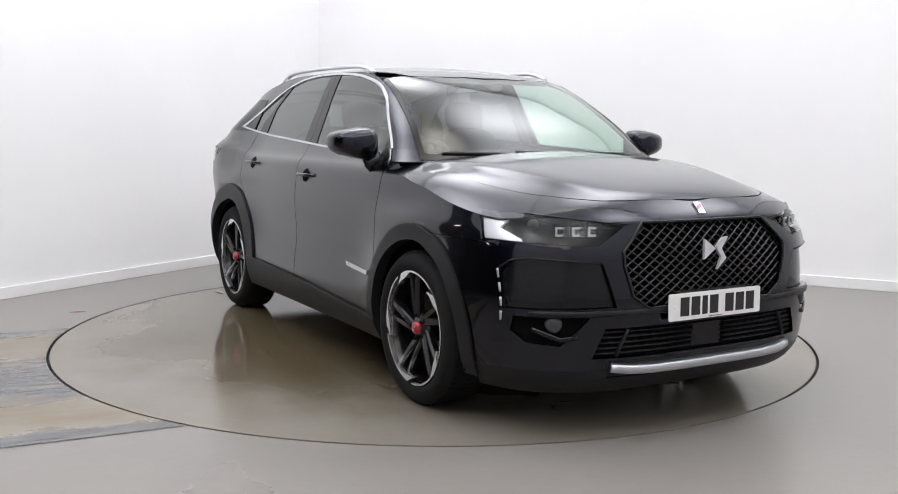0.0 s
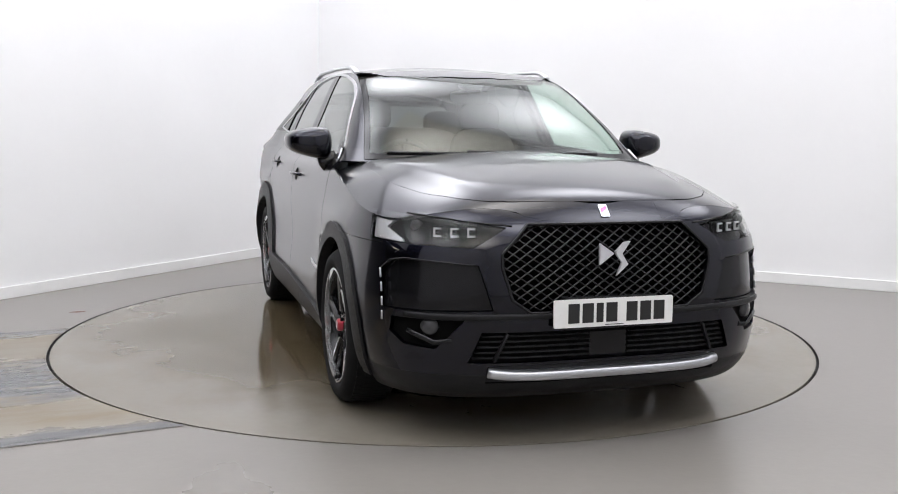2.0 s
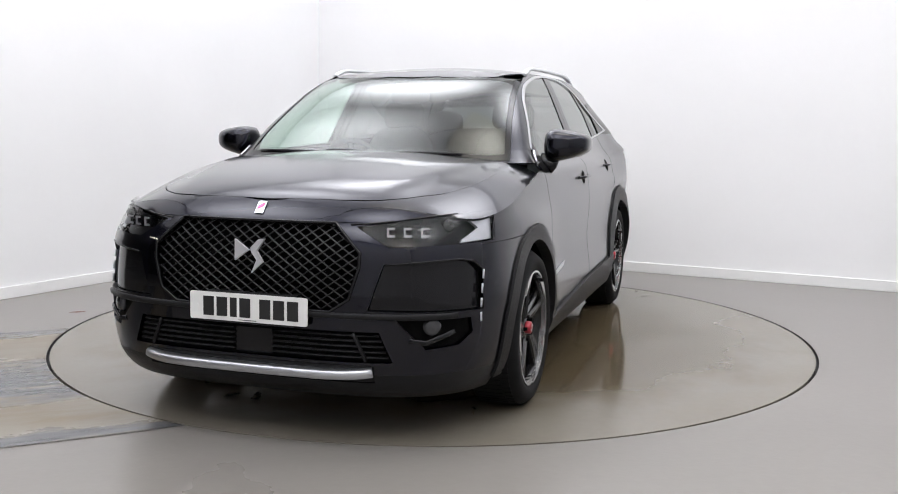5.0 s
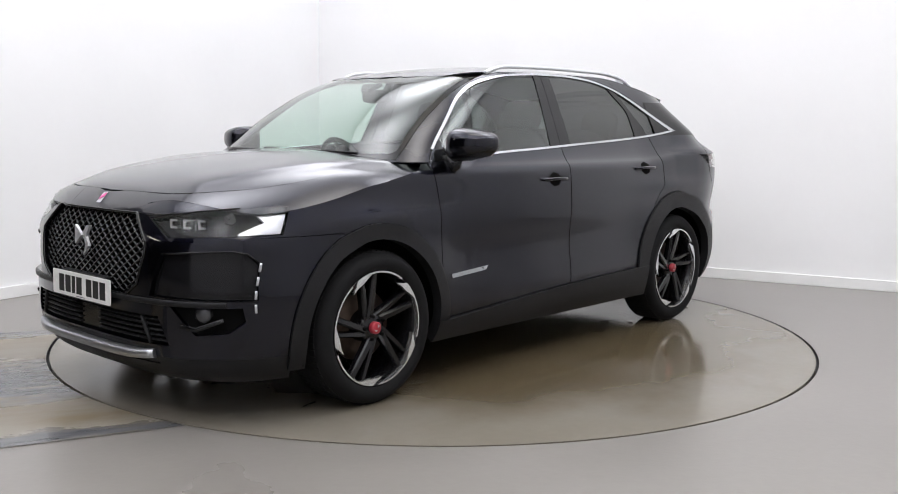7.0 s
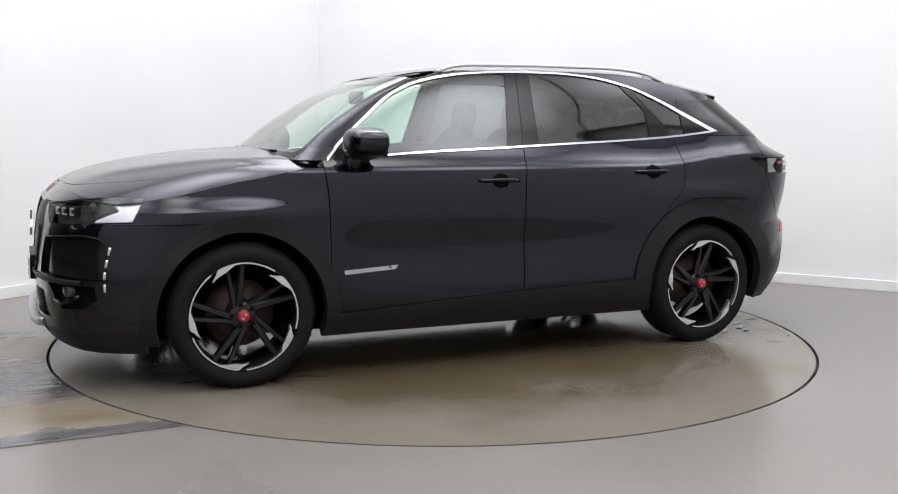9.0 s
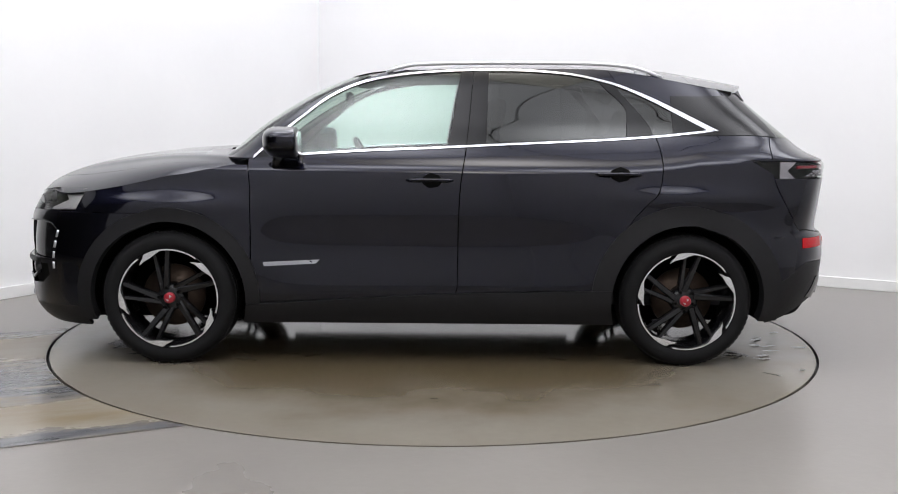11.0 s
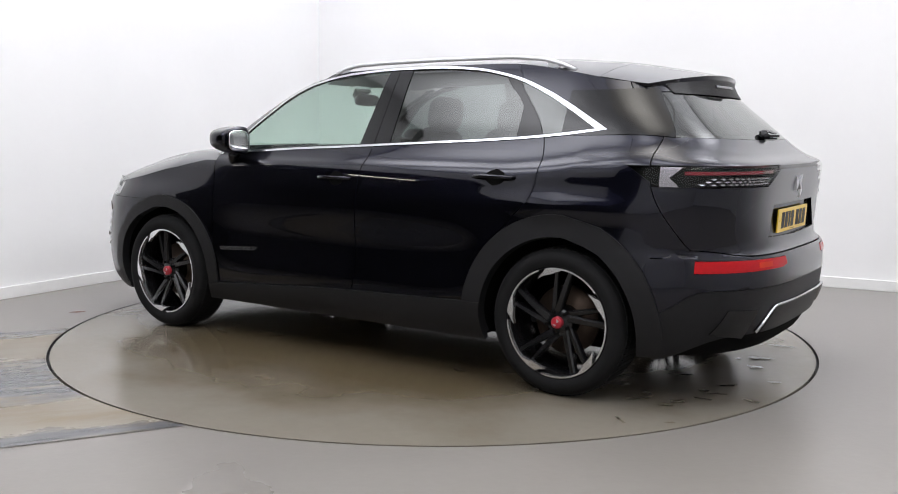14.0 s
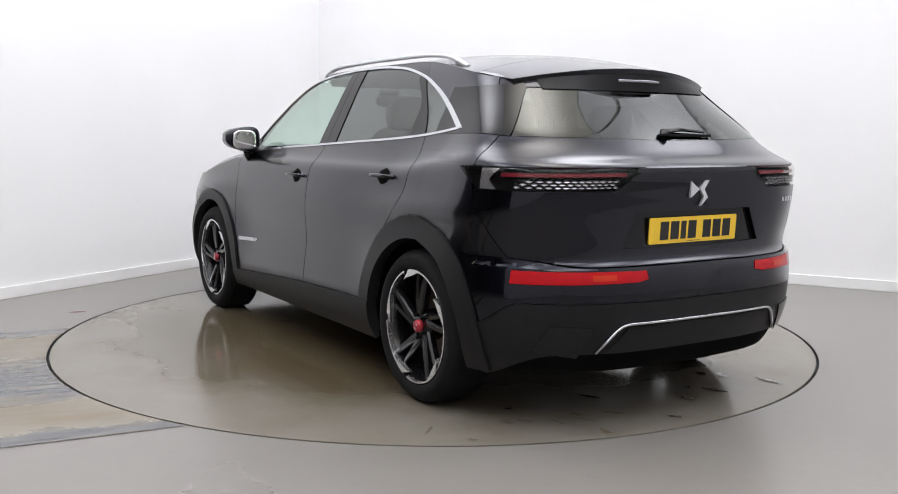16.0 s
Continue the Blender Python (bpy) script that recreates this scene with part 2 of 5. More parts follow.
tagged(mesh_ob("ceiling", bm, WALL), "white booth ceiling", "ceiling", kind="structure")
bm = bmesh.new()
box(bm, -6.3, -0.165, OPEN0 - 3.3, LONG + 3.3, HIGH, HIGH + 0.12, ROOM)
box(bm, -0.16, 2.6, LONG + 0.205, LONG + 3.3, HIGH, HIGH + 0.12, ROOM)
tagged(mesh_ob("ceiling_workshop", bm, DARK), "dark workshop ceiling", "ceiling", kind="structure")


def skirting(name, x0, x1, y0, y1):
    bm = bmesh.new()
    box(bm, x0, x1, y0, y1, 0, 0.088, ROOM, 0.004)
    return tagged(mesh_ob(name, bm, SKIRT), "white painted skirting board along the wall", "skirting board", kind="structure")


skirting("baseboard_left", 0.001, 0.018, 0.02, OPEN0)
skirting("baseboard_right", 0.0, WIDE, 0.001, 0.018)


def ceiling_light(x, y, w, l, turn, lit):
    root = new("ceiling_light")
    root.matrix_basis = ROOM @ Matrix.Translation((x, y, HIGH - 0.06)) @ pose(0, 0, 0, 0, 0, turn)
    bm = bmesh.new()
    box(bm, -w / 2 + 0.01, w / 2 - 0.01, -l / 2 + 0.01, l / 2 - 0.01, 0.012, 0.058, bevel=0.004)
    part("frame", bm, SKIRT, root)
    bm = bmesh.new()
    box(bm, -w / 2 + 0.003, w / 2 - 0.003, -l / 2 + 0.003, l / 2 - 0.003, 0.0, 0.012)
    part("diffuser", bm, lit, root, "lit white diffuser")
    return tagged(root, "white ceiling light with a lit diffuser", "ceiling light", "ceiling lights")


for i in range(3):
    for j in range(4):
        ceiling_light(1.48 + 2.80 * i, 1.32 + 2.50 * j, 2.77, 2.47, 0, WARMTUBE if (i + 2 * j) % 5 == 3 else TUBE)


def tube_light(x, y, z, l, turn):
    root = new("tube_light")
    root.matrix_basis = ROOM @ Matrix.Translation((x, y, z)) @ pose(0, 0, 0, 0, 0, turn)
    bm = bmesh.new()
    box(bm, -l / 2, l / 2, -0.05, 0.05, 0.03, 0.09, bevel=0.005)
    part("batten", bm, SKIRT, root)
    bm = bmesh.new()
    bmesh.ops.create_cone(bm, cap_ends=True, segments=16, radius1=0.018, radius2=0.018, depth=l - 0.06, matrix=Matrix.Rotation(math.pi / 2, 4, "Y"))
    part("tube", bm, LAMPTUBE, root, "lit fluorescent tube")
    for u in (-0.35, 0.35):
        bm = bmesh.new()
        box(bm, u * l - 0.006, u * l + 0.006, -0.006, 0.006, 0.09, HIGH - z)
        part("hanger", bm, SKIRT, root)
    return tagged(root, "hanging fluorescent tube light in the dark workshop", "tube light", "workshop tube lights")


tube_light(-2.6, 6.6, 3.0, 1.5, 0)
tube_light(-2.0, 9.6, 3.0, 1.5, 70)

# ---- wet marks
def lane_material():
    """The drive-in lane: brown mud with a broad streaked wet track between, and wet lines along both borders."""
    m = mat("muddy_lane", (0.2, 0.17, 0.12), 0.3, bump=0.08, bscale=70)
    nt = m.node_tree
    b = nt.nodes["Principled BSDF"]
    tc = nt.nodes.new("ShaderNodeTexCoord")

    def streaks(sx, sy, scale, detail):
        mp = nt.nodes.new("ShaderNodeMapping")
        mp.inputs["Scale"].default_value = (sx, sy, 1)
        n = nt.nodes.new("ShaderNodeTexNoise")
        n.inputs["Scale"].default_value, n.inputs["Detail"].default_value, n.inputs["Roughness"].default_value = scale, detail, 0.65
        nt.links.new(tc.outputs["Object"], mp.inputs["Vector"])
        nt.links.new(mp.outputs["Vector"], n.inputs["Vector"])
        return n.outputs["Fac"]

    def ramp(source, stops):
        r = nt.nodes.new("ShaderNodeValToRGB")
        el = r.color_ramp.elements
        while len(el) < len(stops):
            el.new(0.5)
        for e, (p, v) in zip(el, stops):
            e.position, e.color = p, (v, v, v, 1)
        nt.links.new(source, r.inputs["Fac"])
        return r.outputs["Color"]

    sep = nt.nodes.new("ShaderNodeSeparateXYZ")
    nt.links.new(tc.outputs["Object"], sep.inputs[0])
    wob = nt.nodes.new("ShaderNodeMath")
    wob.operation, wob.inputs[1].default_value = "MULTIPLY_ADD", 0.30
    nt.links.new(streaks(1.2, 3.0, 3.0, 6), wob.inputs[0])
    nt.links.new(sep.outputs["Y"], wob.inputs[2])
    mr = nt.nodes.new("ShaderNodeMapRange")
    mr.inputs["From Min"].default_value, mr.inputs["From Max"].default_value = -1.24, 1.03
    nt.links.new(wob.outputs["Value"], mr.inputs["Value"])
    band = ramp(mr.outputs["Result"], [(0.0, 1), (0.05, 1), (0.075, 0), (0.25, 0.0), (0.31, 1), (0.6, 1), (0.68, 0.1), (0.925, 0.0), (0.945, 1)])
    gaps = ramp(streaks(1.0, 5.0, 2.2, 8), [(0.38, 0.35), (0.50, 1)])
    wet = nt.nodes.new("ShaderNodeMath")
    wet.operation = "MULTIPLY"
    nt.links.new(band, wet.inputs[0])
    nt.links.new(gaps, wet.inputs[1])

    def mixed(kind, a, c, fac):
        mix = nt.nodes.new("ShaderNodeMix")
        mix.data_type = kind
        k = 6 if kind == "RGBA" else 2
        for i, v in ((k, a), (k + 1, c)):
            if isinstance(v, (tuple, float)):
                mix.inputs[i].default_value = v
            else:
                nt.links.new(v, mix.inputs[i])
        nt.links.new(fac, mix.inputs[0])
        return mix.outputs[2 if kind == "RGBA" else 0]

    mud = mixed("RGBA", (0.165, 0.128, 0.075, 1), (0.222, 0.198, 0.158, 1), ramp(streaks(0.8, 2.5, 1.7, 7), [(0.36, 0), (0.56, 1)]))
    film = mixed("RGBA", (0.075, 0.077, 0.083, 1), (0.135, 0.136, 0.14, 1), ramp(streaks(1.5, 9.0, 2.5, 8), [(0.38, 0), (0.62, 1)]))
    nt.links.new(mixed("RGBA", mud, film, wet.outputs[0]), b.inputs["Base Color"])
    nt.links.new(mixed("FLOAT", 0.3, 0.16, wet.outputs[0]), b.inputs["Roughness"])
    return m


def blotch(name, parent, mid, along, la, lb, rough, seed, material, z, label, n=240, cut=None):
    """A thin film on the floor with a ragged outline: la long along a direction, lb wide."""
    rng = random.Random(seed)
    a = Vector((*along, 0)).normalized()
    b = Vector((-a.y, a.x, 0))
    bm = bmesh.new()
    vs = []
    for i in range(n):
        t = 2 * math.pi * i / n
        c, s = math.cos(t), math.sin(t)
        k = (abs(c) ** 3.2 + abs(s) ** 3.2) ** (-1 / 3.2)
        w = 1 + rough * (noise.noise(Vector((c * 1.6, s * 1.6, seed))) + 0.6 * noise.noise(Vector((c * 5, s * 5, seed + 9))) + 0.2 * noise.noise(Vector((c * 13, s * 13, seed + 5))))
        p = Vector((*mid, 0)) + a * (c * k * la / 2 * w) + b * (s * k * lb / 2 * w)
        if cut:
            r = math.hypot(p.x, p.y)
            if cut > 0 and r < cut:
                p *= cut / r
            if cut < 0 and r > -cut:
                p *= -cut / r
        vs.append(bm.verts.new((p.x, p.y, z)))
    hub = bm.verts.new(sum((v.co for v in vs), Vector()) / n)
    for i in range(n):
        bm.faces.new((vs[i], vs[(i + 1) % n], hub))
    bmesh.ops.recalc_face_normals(bm, faces=bm.faces)
    if bm.faces[:][0].normal.z < 0:
        bmesh.ops.reverse_faces(bm, faces=bm.faces)
    ob = mesh_ob(name, bm, material, parent)
    return tagged(ob, label, "floor stain", kind="" if parent else "structure") if not parent else ob


RIM = R_DISC + 0.012
LANE = Matrix.Rotation(math.atan2(0.42, 0.905), 4, "Z")
bm = bmesh.new()
rows_ = []
for i in range(61):
    y = -1.39 + 2.27 * i / 60
    edge_x = -math.sqrt(RIM * RIM - y * y)
    rows_.append([bm.verts.new((edge_x + (-6.0 - edge_x) * (j / 12) ** 1.6, y + 0.006 * noise.noise(Vector((j * 3.1, i * 0.9, 2))) * (i in (0, 60)), 0.003)) for j in range(13)])
for q, e in zip(rows_, rows_[1:]):
    for j in range(12):
        bm.faces.new((q[j], e[j], e[j + 1], q[j + 1]))
bmesh.ops.recalc_face_normals(bm, faces=bm.faces)
if bm.faces[:][0].normal.z < 0:
    bmesh.ops.reverse_faces(bm, faces=bm.faces)
lane = tagged(mesh_ob("ground_lane", bm, lane_material()), "muddy drive-in lane with streaked wet tyre tracks", "floor stain", kind="structure")
lane.matrix_basis = LANE
blotch("ground_leaf", None, (-2.41, 0.44), (0.9, 0.4), 0.09, 0.03, 0.6, 15, mat("dry_leaf", (0.16, 0.07, 0.05), 0.8, var=0.3, scale=40), 0.004, "small reddish brown dry leaf on the floor")

rng = random.Random(4)
PUDDLE = mat("standing_water", (0.15, 0.13, 0.095), 0.03, 0, 0.3, var=0.2, scale=9)
for k in range(46):
    mx, my = rng.choice(((1.65, 0.4), (1.6, -0.6), (-1.85, 0.35), (-1.7, -0.5), (0.9, 0.5), (0.7, -0.6), (-0.9, 0.5), (-1.9, 0.8)))
    blotch("puddle", turntable, (mx + rng.uniform(-0.3, 0.3), my + rng.uniform(-0.35, 0.35)), (rng.uniform(0.5, 1), rng.uniform(-0.6, 0.6)), rng.uniform(0.03, 0.13), rng.uniform(0.012, 0.045), 0.7, 60 + k, PUDDLE, 0.006, "", 48, cut=-2.22)
# ---- the car: its space has x ahead, y to its left, z up, the wheelbase's middle on the ground as origin
def curve(pairs):
    """Smooth monotone interpolation through (position, value) pairs."""
    xs = np.array([p[0] for p in pairs], float)
    ys = np.array([p[1] for p in pairs], float)
    if xs[0] > xs[-1]:
        xs, ys = xs[::-1], ys[::-1]
    h, d = np.diff(xs), np.diff(ys) / np.diff(xs)
    s = np.zeros(len(xs))
    s[0], s[-1] = d[0], d[-1]
    for i in range(1, len(xs) - 1):
        if d[i - 1] * d[i] > 0:
            w1, w2 = 2 * h[i] + h[i - 1], h[i] + 2 * h[i - 1]
            s[i] = (w1 + w2) / (w1 / d[i - 1] + w2 / d[i])

    def f(q):
        q = np.asarray(q, float)
        i = np.clip(np.searchsorted(xs, q) - 1, 0, len(h) - 1)
        t = (q - xs[i]) / h[i]
        lo, hi = t < 0, t > 1
        u = np.clip(t, 0, 1)
        v = (1 + 2 * u) * (1 - u) ** 2 * ys[i] + u * (1 - u) ** 2 * h[i] * s[i] + u * u * (3 - 2 * u) * ys[i + 1] + u * u * (u - 1) * h[i] * s[i + 1]
        return v + np.where(lo, t * h[i] * s[0], 0) + np.where(hi, (t - 1) * h[i] * s[-1], 0)
    return f


def step(v, a, b):
    u = np.clip((np.asarray(v, float) - a) / (b - a), 0, 1)
    return u * u * (3 - 2 * u)


WIDTH = curve([(0.16, 0.84), (0.24, 0.885), (0.33, 0.915), (0.42, 0.927), (0.54, 0.932), (0.70, 0.919), (0.85, 0.909), (0.96, 0.896), (1.03, 0.882), (1.058, 0.868), (1.085, 0.842), (1.12, 0.818), (1.30, 0.733), (1.54, 0.618), (1.66, 0.54)])
NOSE = curve([(0.16, 2.13), (0.22, 2.22), (0.30, 2.265), (0.45, 2.275), (0.60, 2.275), (0.75, 2.262), (0.85, 2.232), (0.90, 2.205), (0.95, 2.155), (0.985, 2.11), (1.03, 2.05), (1.16, 1.90)])
SCREENX = curve([(1.0, 1.30), (1.05, 1.22), (1.12, 1.13), (1.263, 0.965), (1.376, 0.80), (1.465, 0.645), (1.532, 0.49), (1.57, 0.37), (1.66, 0.0)])
TAIL = curve([(0.16, -2.08), (0.25, -2.19), (0.33, -2.225), (0.46, -2.262), (0.60, -2.272), (0.69, -2.258), (0.725, -2.215), (0.80, -2.20), (0.9, -2.195), (1.0, -2.205), (1.08, -2.215), (1.105, -2.20), (1.14, -2.13), (1.215, -2.05), (1.43, -1.81), (1.5, -1.74), (1.66, -1.58)])
BONNETZ = curve([(1.0, 1.143), (1.15, 1.142), (1.4, 1.129), (1.6, 1.107), (1.8, 1.075), (1.97, 1.036), (2.10, 0.988), (2.155, 0.95), (2.205, 0.90), (2.26, 0.82)])
ROOFZ = curve([(0.62, 1.496), (0.5, 1.532), (0.3, 1.580), (0.0, 1.618), (-0.45, 1.639), (-0.9, 1.639), (-1.3, 1.614), (-1.6, 1.571), (-1.85, 1.524)])
BELT = curve([(1.0, 1.085), (0.67, 1.11), (0.338, 1.132), (0.026, 1.147), (-0.28, 1.164), (-0.58, 1.18), (-0.88, 1.196), (-1.2, 1.219), (-1.46, 1.248), (-1.56, 1.262)])
ARCH = curve([(0.95, 1.075), (0.86, 1.165), (0.748, 1.262), (0.685, 1.313), (0.539, 1.424), (0.386, 1.495), (0.229, 1.532), (0.071, 1.555), (-0.245, 1.573), (-0.464, 1.575), (-0.713, 1.561), (-0.959, 1.515), (-1.17, 1.438), (-1.317, 1.367), (-1.462, 1.291), (-1.56, 1.24)])


def width(x, z):
    """Half-width of the side, before the corners' rounding."""
    x, z = np.asarray(x, float), np.asarray(z, float)
    lift = 0.085 * step(-x, 1.0, 1.85) * step(z, 0.85, 1.0) * (1 - step(z, 1.2, 1.5))
    taper = 1 - 0.022 * step(-x, 0.1, 1.3) * step(z, 0.5, 1.0) * (1 - step(-x, 1.4, 1.8)) - 0.012 * step(x, 0.7, 1.8) * step(z, 0.75, 0.9)
    # the doors are drawn in between the wheel arches, above the sills
    waist = 0.028 * np.exp(-((z - 0.595) / 0.15) ** 2) * np.exp(-((x + 0.03) / 0.98) ** 8)
    flare = (0.020 * np.exp(-((x - 1.40) / 0.50) ** 4) + 0.010 * np.exp(-((x + 1.40) / 0.50) ** 4)) * np.exp(-((z - 0.52) / 0.30) ** 4)
    flare = flare + 0.024 * np.exp(-((x - 1.38) / 0.34) ** 2) * np.exp(-((z - 0.845) / 0.06) ** 2) + 0.022 * np.exp(-((x + 1.42) / 0.40) ** 2) * np.exp(-((z - 0.90) / 0.055) ** 2)
    return WIDTH(z - lift) * taper - waist + flare


def nose(z, upper):
    return SCREENX(z) if upper else NOSE(z)


def front_round(z, upper):
    """Length and exponent of the front corner's rounding."""
    if upper:
        return 0.45 + 0 * z, 4.0
    return np.maximum(NOSE(z) - 1.45, 0.2), 3.4 - 0.5 * step(z, 0.75, 0.97)


def rear_round(z):
    u = step(z, 1.08, 1.25)
    return 0.80 - 0.32 * u, 3.1 + 1.3 * step(z, 0.65, 0.95) * (1 - step(z, 1.1, 1.22))


def outside(x, z, upper=False):
    """Half-width of the plan outline at the height z."""
    x, z = np.asarray(x, float), np.asarray(z, float)
    L, p = front_round(z, upper)
    a = np.clip((x - (nose(z, upper) - L)) / L, 0, 1.2)
    Lr, pr = rear_round(z)
    b = np.clip((TAIL(z) + Lr - x) / Lr, 0, 1.2)
    ok = (a <= 1) & (b <= 1)
    a = np.maximum(a, 0)
    f = np.maximum(1 - np.minimum(a, 1) ** p, 0) ** (1 / p) * np.maximum(1 - np.minimum(b, 1) ** pr, 0) ** (1 / pr)
    return np.where(ok, width(x, z) * f, -np.maximum(a - 1, b - 1))


SHUT = curve([(0, 2.142), (0.25, 2.128), (0.434, 2.095), (0.55, 2.02), (0.60, 1.955), (0.655, 1.87), (0.70, 1.75), (0.735, 1.63), (0.755, 1.48), (0.767, 1.25), (0.776, 1.0), (0.86, -1.5)])


def ridge(d):
    """A crease that rises gently from the middle and falls off quickly outwards."""
    return np.exp(-(d / np.where(np.asarray(d) < 0, 0.13, 0.045)) ** 2)


def bonnet_z(x, y):
    return BONNETZ(x) - 0.10 * np.asarray(y) ** 2 - 0.20 * np.abs(y) ** 4 * step(x, 1.3, 2.0) - 0.040 * (np.abs(y) / 0.85) ** 9 * (1 - step(x, 1.4, 1.9)) + 0.008 * ridge(np.abs(y) - 0.44 - 0.27 * (2.05 - x)) * (1 - step(x, 1.85, 2.1))


def shut(y):
    return SHUT(np.abs(y))


def roof_z(x, y):
    return ROOFZ(x) - (0.036 - 0.018 * step(x, 0.0, 0.4) + 0.014 * step(-np.asarray(x), -0.2, 0.4) + 0.034 * step(-np.asarray(x), 0.8, 1.65)) * (np.asarray(y) / 0.56) ** 2


def shell(upper):
    """Quads of the left half of the body's skin, below or above the bonnet's height."""
    zs = np.concatenate([np.arange(1.15, 1.651, 0.02)]) if upper else np.concatenate([np.arange(0.16, 1.03, 0.02), np.arange(1.03, 1.151, 0.01)])
    n_r, n_s, n_f = 26, 64, 30
    rows = []
    for z in zs:
        L, p = front_round(z, upper)
        Lr, pr = rear_round(z)
        xf, xr = float(nose(z, upper)), float(TAIL(z))
        x1, x0 = xf - float(L), xr + float(Lr)
        row = []
        for i in range(n_r):
            f = math.pi / 2 * (1 - i / n_r)
            row.append((x0 + (xr - x0) * math.sin(f) ** (2 / pr), math.cos(f) ** (2 / pr) if i else 0.0))
        row += [(x, 1.0) for x in np.linspace(x0, x1, n_s)]
        for i in range(1, n_f + 1):
            f = math.pi / 2 * i / n_f
            row.append((x1 + (xf - x1) * math.sin(f) ** (2 / p), math.cos(f) ** (2 / p) if i < n_f else 0.0))
        row = np.array(row)
        rows.append(np.stack([row[:, 0], width(row[:, 0], z) * row[:, 1], np.full(len(row), z)], 1))
    P = np.array(rows)
    return [np.array([P[j, i], P[j + 1, i], P[j + 1, i + 1], P[j, i + 1]]) for j in range(len(P) - 1) for i in range(P.shape[1] - 1)]


def field(f, xs, ys):
    """Quads of a height field over the left half."""
    X, Y = np.meshgrid(xs, ys, indexing="ij")
    P = np.stack([X, Y, f(X, Y)], 2)
    return [np.array([P[i, j], P[i + 1, j], P[i + 1, j + 1], P[i, j + 1]]) for i in range(len(xs) - 1) for j in range(len(ys) - 1)]


def clip(polys, g):
    """The parts of the polygons where g is positive."""
    if not polys:
        return []
    sizes = [len(p) for p in polys]
    val = g(np.concatenate(polys))
    out, k = [], 0
    for p, n in zip(polys, sizes):
        v = val[k:k + n]
        k += n
        if v.min() >= 0:
            out.append(p)
        elif v.max() > 0:
            q = []
            for i in range(n):
                a, b = v[i], v[(i + 1) % n]
                if a >= 0:
                    q.append(p[i])
                if (a >= 0) != (b >= 0):
                    q.append(p[i] + (p[(i + 1) % n] - p[i]) * (a / (a - b)))
            if len(q) > 2:
                out.append(np.array(q))
    return out


def edges_of(poly, axes, grow=0.0):
    """Half-planes of a convex polygon given in two axes."""
    c = np.mean(np.array(poly), axis=0)
    out = []
    for i in range(len(poly)):
        a, b = np.array(poly[i], float), np.array(poly[(i + 1) % len(poly)], float)
        n = np.array([-(b - a)[1], (b - a)[0]])
        n /= np.linalg.norm(n)
        if n @ (c - a) < 0:
            n = -n
        out.append(lambda P, a=a, n=n: (P[:, axes] - a) @ n + grow)
    return out


def inside(polys, poly, axes, grow=0.0):
    for g in edges_of(poly, axes, grow):
        polys = clip(polys, g)
    return polys


def without(polys, poly, axes, grow=0.0):
    out, rest = [], polys
    for g in edges_of(poly, axes, grow):
        out += clip(rest, lambda P, g=g: -g(P))
        rest = clip(rest, g)
    return out


def mirrored(polys):
    return [(p * np.array([1, -1, 1]))[::-1] for p in polys]


def skin(polys, lip=0.012, push=0.0, both=False):
    """A bmesh from polygons: welded, pushed along its normals, its border turned inwards as a lip."""
    bm = bmesh.new()
    if both:
        polys = list(polys) + mirrored(polys)
    for p in polys:
        keep = [p[i] for i in range(len(p)) if np.abs(p[i] - p[i - 1]).max() > 2e-5]
        if len(keep) > 2:
            bm.faces.new([bm.verts.new(v) for v in keep])
    bmesh.ops.remove_doubles(bm, verts=bm.verts, dist=4e-4)
    bmesh.ops.dissolve_degenerate(bm, edges=bm.edges, dist=2e-4)
    for f in bm.faces:
        f.smooth = True
    bm.normal_update()
    ns = {v: v.normal.copy() for v in bm.verts}
    if push:
        for v in bm.verts:
            v.co += ns[v] * push
    if lip:
        border = [e for e in bm.edges if len(e.link_faces) == 1]
        made = {}
        for e in border:
            for v in e.verts:
                if v not in made:
                    made[v] = bm.verts.new(v.co - ns[v] * lip)
        for e in border:
            e.smooth = False
            a, b = e.verts
            lo = e.link_loops[0]
            if lo.vert is a:
                a, b = b, a
            try:
                bm.faces.new((a, b, made[b], made[a]))
            except ValueError:
                pass
    return bm


car = tagged(new("car"), "black sport utility car with privacy glass on the turntable", "car")


def cpart(name, bm, material, label="", parent=None):
    me = bpy.data.meshes.new(name)
    bm.to_mesh(me)
    bm.free()
    me.materials.append(material)
    ob = new(name, me)
    ob.parent = parent or car
    if not parent:
        ob.location = -AXIS
    return tagged(ob, label) if label else ob


LOW, UP = shell(False), shell(True)
WHEELS = ((1.369, 0.352), (-1.369, 0.352))
R_OPEN, R_CLAD = 0.405, (0.478, 0.512)
XZ, YZ, XY = [0, 2], [1, 2], [0, 1]


def off_arch(polys, grow=0.0):
    for (wx, wz) in WHEELS:
        polys = clip(polys, lambda P: np.hypot(P[:, 0] - wx, P[:, 2] - wz) - R_OPEN - grow)
    return polys


def line_x(points, shift=0.0, side=1):
    """Positive where x lies ahead (side 1) or behind (-1) of a line that runs through (z, x) points."""
    c = curve(points)
    return lambda P: side * (P[:, 0] - c(P[:, 2])) - shift


